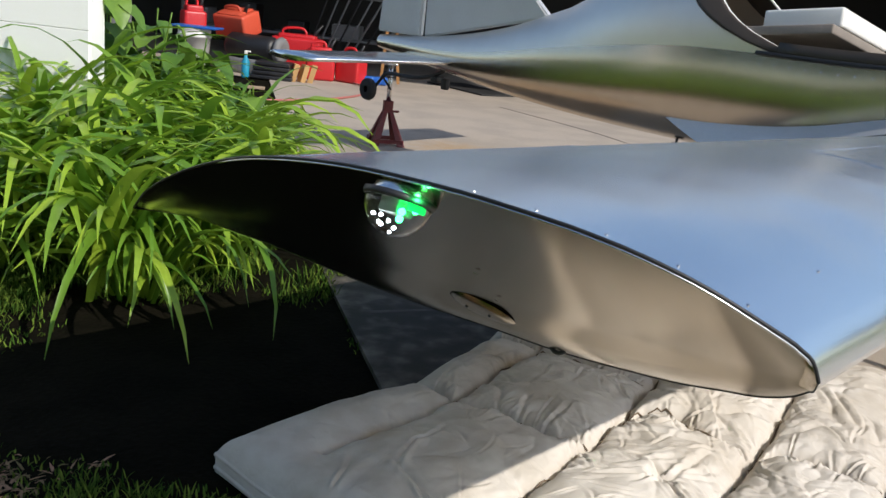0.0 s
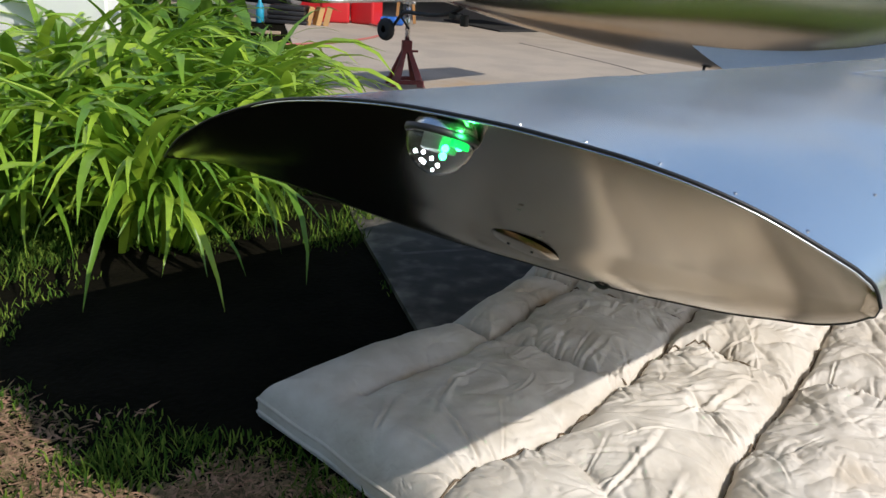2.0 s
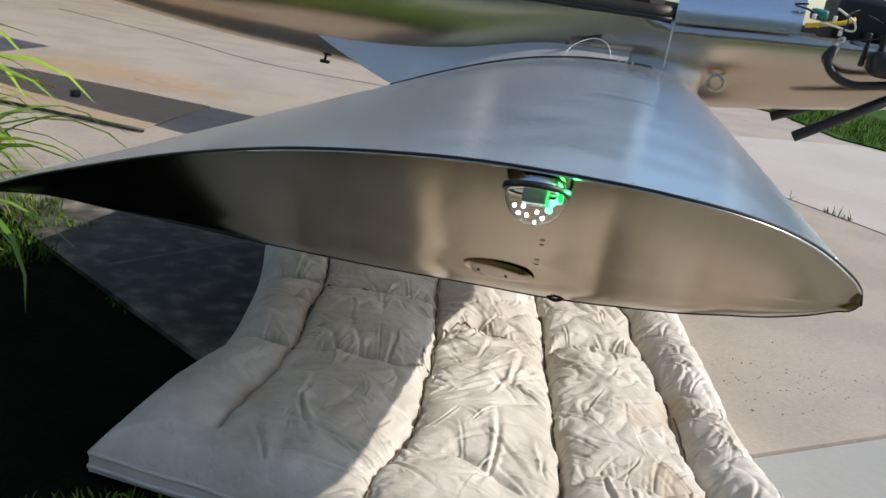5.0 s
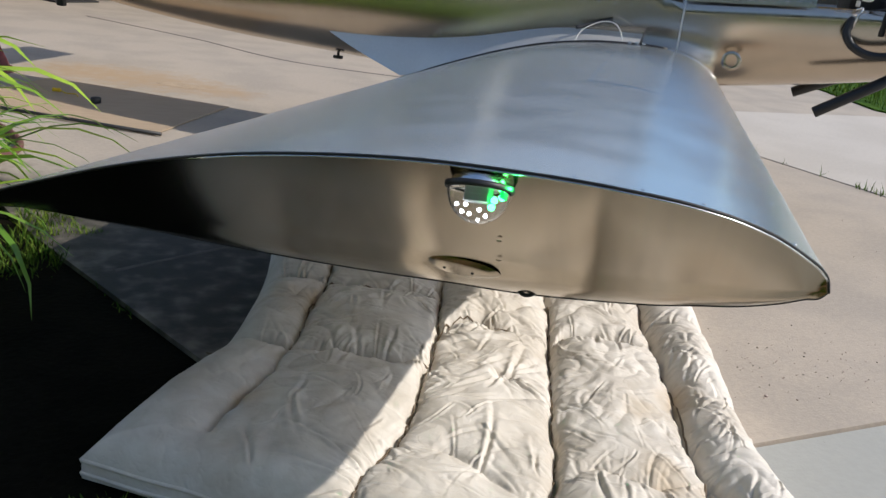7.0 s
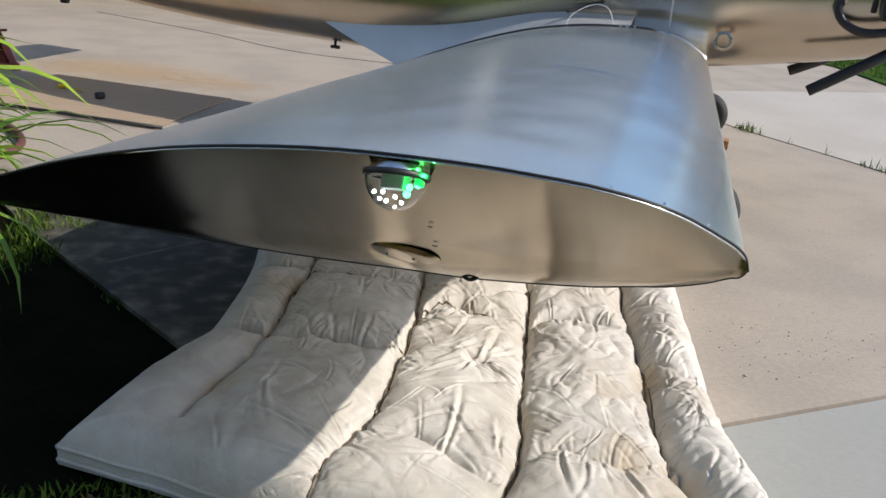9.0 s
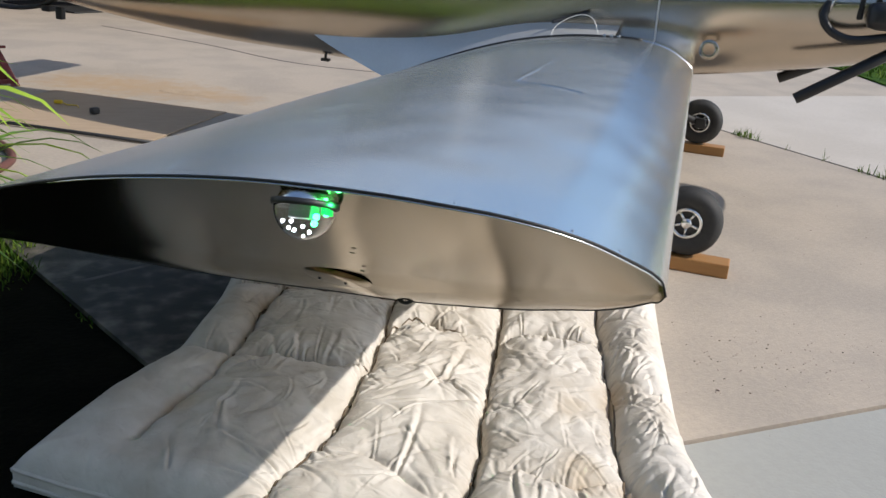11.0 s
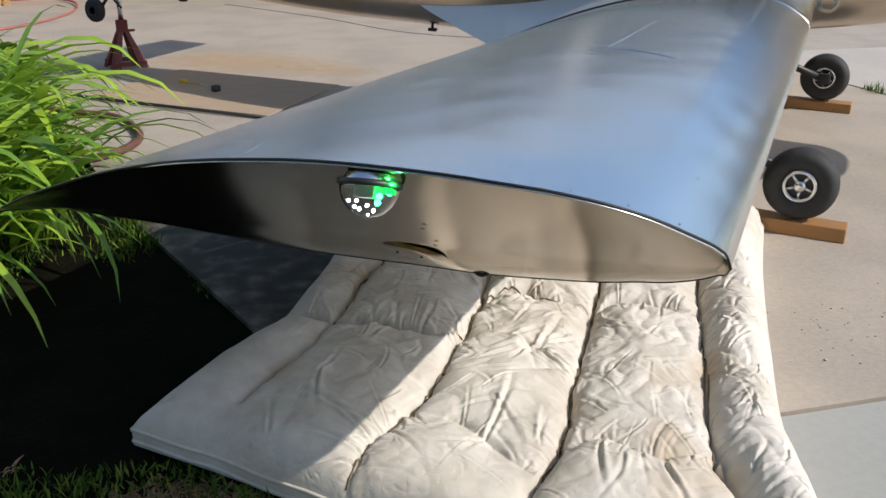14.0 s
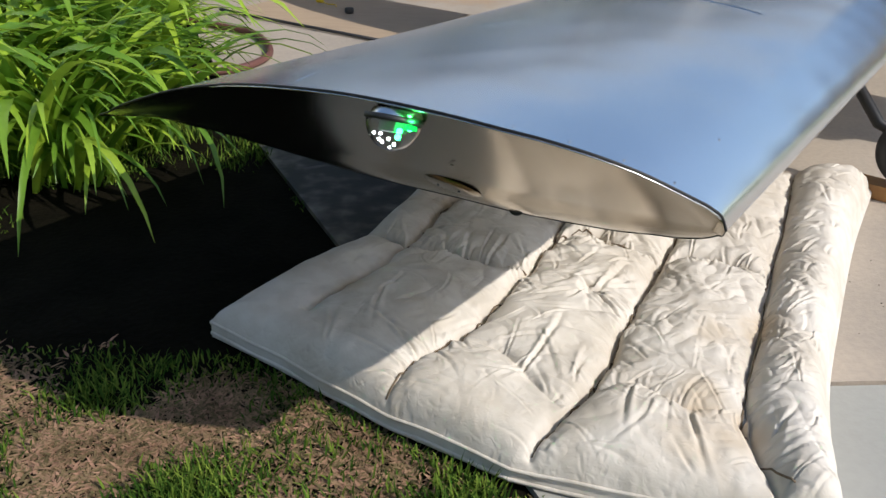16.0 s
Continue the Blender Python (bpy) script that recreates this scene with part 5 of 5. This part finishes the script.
powder(0.45, 5.30, 0.14, 0.06, -0.5, 0.018, 4.0, "small brown heap in the sawdust")
bm = bmesh.new()
box(bm, 0, 0, 0.025, 0.06, 0.045, 0.045, 0.012)
tagged(mesh_ob("power_plug", bm, BLACK), "black plug lying on the plywood", "plug").matrix_world = pose(-0.015, 4.685, 0.0075, 0, 0, 30) @ Matrix.Diagonal((0.7, 0.7, 0.7, 1))
bm = bmesh.new()
box(bm, 0, 0, 0.022, 0.07, 0.03, 0.03, 0.01)
tube(bm, smooth_path([(0.03, 0, 0.02), (0.09, -0.04, 0.01), (0.16, -0.03, 0.008), (0.2, -0.1, 0.008)], 5), 0.005, 6)
tagged(mesh_ob("cable_connector", bm, YELLOW), "yellow cable connector lying on the plywood", "connector").matrix_world = pose(-0.18, 4.93, 0.0065, 0, 0, -20) @ Matrix.Diagonal((0.6, 0.6, 0.6, 1))
bm = bmesh.new()
tube(bm, smooth_path([(-1.3, 4.5, 0.018), (-0.9, 4.45, 0.018), (-0.58, 4.28, 0.018), (-0.43, 4.16, 0.018), (-0.335, 3.91, 0.018), (-0.34, 3.72, 0.018), (-0.46, 3.55, 0.018), (-0.8, 3.4, 0.018)], 8), 0.0155, 10)
tagged(mesh_ob("garden_hose", bm, HOSE), "brown rubber garden hose looping out of the plants", "hose")
bm = bmesh.new()
tube(bm, smooth_path([(-2.6, 6.2, 0.01), (-1.86, 6.59, 0.01), (-1.5, 6.95, 0.01), (-1.25, 7.35, 0.01), (-1.1, 7.9, 0.01), (-1.15, 8.5, 0.01), (-1.4, 9.0, 0.0)], 8), 0.009, 8)
tagged(mesh_ob("air_hose", bm, RED_HOSE), "faded red air hose on the driveway", "hose")
gg = random.Random(5)
bm = bmesh.new()
for k in range(260):
    near = k < 120
    x, y = (1.55 + gg.gauss(0, 0.22), 1.72 + gg.gauss(0, 0.1)) if near else (gg.uniform(1.0, 4.5), gg.uniform(1.5, 5.0))
    r = gg.uniform(0.001, 0.0026) * (2.0 if k % 37 == 0 else 1)
    bmesh.ops.create_icosphere(bm, subdivisions=1, radius=r, matrix=Matrix.Translation((x, y, r * 0.4)) @ Matrix.Diagonal((1, gg.uniform(0.6, 1.3), 0.6, 1)))
tagged(mesh_ob("gravel", bm, FLAKE), "scattered dark grit and crumbs on the concrete", "gravel", kind="stuff")

# ---- garage clutter ----
def bucket(x, y, z):
    o = thing("bucket", "white plastic bucket with grime stains, blue lid on top", "bucket", pose(x, y, z))
    bm = bmesh.new()
    lathe(bm, [(0.0005, 0.0), (0.125, 0.0), (0.13, 0.01), (0.15, 0.3), (0.158, 0.3), (0.158, 0.33), (0.152, 0.33), (0.152, 0.37), (0.157, 0.375), (0.15, 0.38)], "Z", 32)
    part("body", bm, BUCKET, o)
    bm = bmesh.new()
    box(bm, 0.03, 0, 0.395, 0.42, 0.26, 0.02, 0.006)
    part("lid", bm, BLUE, o, "blue flat tray used as lid")
    bm = bmesh.new()
    tube(bm, [(0.155 * math.cos(a), -0.02 - 0.155 * abs(math.sin(a)) * 0.3 - 0.13 * 0, 0.3 - 0.16 * math.sin(a)) for a in [math.pi * k / 14 for k in range(15)]], 0.003, 6)
    part("handle", bm, STEEL, o)


def fuel_can(x, y, z, rz, w, d, h, material, label, tilt=0):
    o = thing("fuel_can", label, "fuel can", pose(x, y, z, tilt, 0, rz), "fuel cans in the garage")
    bm = bmesh.new()
    box(bm, 0, 0, h * 0.4, w, d, h * 0.8, 0.03, segs=3)
    box(bm, 0, 0, h * 0.82, w * 0.75, d * 0.8, h * 0.12, 0.02)
    part("body", bm, material, o)
    bm = bmesh.new()
    tube(bm, smooth_path([(-w * 0.3, 0, h * 0.8), (-w * 0.28, 0, h * 0.97), (w * 0.1, 0, h * 1.0), (w * 0.18, 0, h * 0.82)], 5), 0.014, 8)
    part("handle", bm, material, o)
    bm = bmesh.new()
    tube(bm, [(w * 0.32, 0, h * 0.82), (w * 0.36, 0, h * 0.95), (w * 0.5, 0, h * 1.12)], [0.022, 0.018, 0.01], 10)
    part("spout", bm, BLACK, o)


bucket(-2.86, 8.62, -0.01)
fuel_can(-1.72, 8.98, -0.01, 15, 0.28, 0.2, 0.36, RED_PLASTIC, "red plastic fuel can standing on the garage floor")
fuel_can(-1.42, 9.05, -0.01, -20, 0.26, 0.2, 0.33, RED_PLASTIC, "red plastic fuel can with black spout")
fuel_can(-2.05, 9.35, -0.01, 5, 0.5, 0.25, 0.45, RED_PLASTIC, "large red fuel can lying behind the others")
fuel_can(-2.58, 9.1, 0.33, -25, 0.4, 0.26, 0.28, ORANGE_RED, "faded orange-red fuel can tilted on a machine", 18)
fuel_can(-3.0, 8.95, -0.01, 35, 0.22, 0.2, 0.66, RED_PLASTIC, "small red metal box beside the bucket")

mach = thing("air_compressor", "black and silver compressor motor on the garage floor", "compressor", pose(-2.35, 8.85, -0.01, 0, 0, -15))
bm = bmesh.new()
lathe(bm, [(0.0005, -0.28), (0.09, -0.28), (0.12, -0.24), (0.12, 0.2), (0.1, 0.25), (0.0005, 0.25)], "X", 28, Matrix.Translation((0, 0, 0.25)))
part("motor", bm, BLACK, mach)
bm = bmesh.new()
lathe(bm, [(0.05, 0.25), (0.11, 0.26), (0.13, 0.3), (0.11, 0.33), (0.04, 0.33), (0.0005, 0.31)], "X", 28, Matrix.Translation((0, 0, 0.25)))
part("fan", bm, GREY, mach)
bm = bmesh.new()
box(bm, 0, 0, 0.07, 0.5, 0.26, 0.14, 0.02)
part("base", bm, GREY, mach)
tray = thing("tool_tray", "stack of black plastic trays", "tray", pose(-2.05, 8.5, -0.01, 0, 0, 5))
for k in range(4):
    bm = bmesh.new()
    box(bm, 0.01 * (k % 2), 0, 0.022 + 0.042 * k, 0.38 - 0.02 * k, 0.26, 0.036, 0.008)
    part("tray", bm, BLACK, tray)
bt = thing("spray_bottle", "cyan spray bottle with a pale nozzle", "bottle", pose(-2.28, 8.38, -0.01))
bm = bmesh.new()
lathe(bm, [(0.0005, 0), (0.035, 0), (0.038, 0.01), (0.038, 0.14), (0.015, 0.19), (0.013, 0.21), (0.0005, 0.21)], "Z", 20)
part("body", bm, CYAN, bt)
bm = bmesh.new()
box(bm, 0.0, 0, 0.225, 0.03, 0.022, 0.04, 0.006)
box(bm, 0.02, 0, 0.24, 0.05, 0.014, 0.014, 0.004)
part("nozzle", bm, FOAM, bt)
for k, (x, y, r) in enumerate(((-1.88, 8.55, 20), (-1.80, 8.58, 35), (-1.72, 8.6, 10))):
    bm = bmesh.new()
    box(bm, 0, 0, 0.08, 0.05, 0.1, 0.17, 0.004, Matrix.Rotation(0.25, 4, "Y"))
    tagged(mesh_ob("wood_block", bm, TAN, False), "tan wooden offcut leaning by the cans", "wood block", group="wood offcuts").matrix_world = pose(x, y, -0.01, 0, 0, r)
bm = bmesh.new()
box(bm, 0, 0, 0.012, 0.26, 0.06, 0.022, 0.004)
tagged(mesh_ob("board", bm, PLYWOOD, False), "short pale board on the driveway", "board").matrix_world = pose(-1.97, 7.5, 0, 0, 0, 8)
st = thing("sawhorse", "narrow wooden stand with two uprights", "stand", pose(-1.1, 9.3, -0.01, 0, 0, 10))
for x, t in ((-0.06, 3), (0.12, -6)):
    bm = bmesh.new()
    box(bm, x, 0, 0.4, 0.03, 0.04, 0.8, 0.003, Matrix.Rotation(radians(t), 4, "Y"))
    part("upright", bm, WOOD, st, smooth=False)
bm = bmesh.new()
box(bm, 0.03, 0, 0.42, 0.22, 0.03, 0.05, 0.003)
part("rail", bm, WOOD, st, smooth=False)
bm = bmesh.new()
for k in range(3):
    box(bm, 0.06 * k, 0.03 * k, 0.04, 0.12, 0.1, 0.08, 0.02)
tagged(mesh_ob("strap_bundle", bm, BLUE), "bundled blue straps on the floor", "strap").matrix_world = pose(-1.25, 9.1, -0.01)
for k in range(7):
    bm = bmesh.new()
    tube(bm, [(0, 0, 0), (0.35 + 0.05 * k, 0.1, 1.2)], 0.012, 6)
    tagged(mesh_ob("pole", bm, GREY if k % 3 else BLACK), "thin dark pole leaning at the garage wall", "pole", group="leaning poles").matrix_world = pose(-2.2 + 0.09 * k, 10.2, -0.01)
cab = thing("shelf_unit", "dark shelving with boxes at the back of the garage", "shelf", pose(-2.6, 11.2, -0.01))
for k in range(4):
    bm = bmesh.new()
    box(bm, 0, 0, 0.3 + 0.5 * k, 2.6, 0.5, 0.03, 0.003)
    part("shelf", bm, GREY, cab, smooth=False)
for k in range(4):
    bm = bmesh.new()
    box(bm, (-1.28, 1.28)[k % 2], (-0.22, 0.22)[k // 2], 0.95, 0.04, 0.04, 1.9)
    part("post", bm, GREY, cab, smooth=False)
gb = random.Random(9)
for k in range(12):
    bm = bmesh.new()
    w, h = gb.uniform(0.15, 0.35), gb.uniform(0.12, 0.3)
    box(bm, 0, 0, h / 2, w, 0.3, h, 0.01)
    tagged(mesh_ob("storage_box", bm, gb.choice((BLACK, GREY, TAN, ORANGE_RED, BLACK)), False), "small storage box on the dark shelf", "box", group="boxes on the shelf").matrix_world = pose(-3.7 + 0.2 * k, 11.15, 0.305 + 0.5 * (k % 3))
bm = bmesh.new()
box(bm, 0, 0, 1.2, 0.16, 0.12, 2.4, 0.004)
tagged(mesh_ob("door_post", bm, GREY, False), "grey post at the garage opening", "post", kind="structure").matrix_world = pose(-3.75, 9.0, -0.01)
bm = bmesh.new()
box(bm, 0, 0, 0.01, 1.0, 0.5, 0.015, 0.003)
tagged(mesh_ob("rubber_mat", bm, RUBBER, False), "dark rubber mat on the garage floor", "mat").matrix_world = pose(-0.25, 9.8, -0.012, 0, 0, -50)
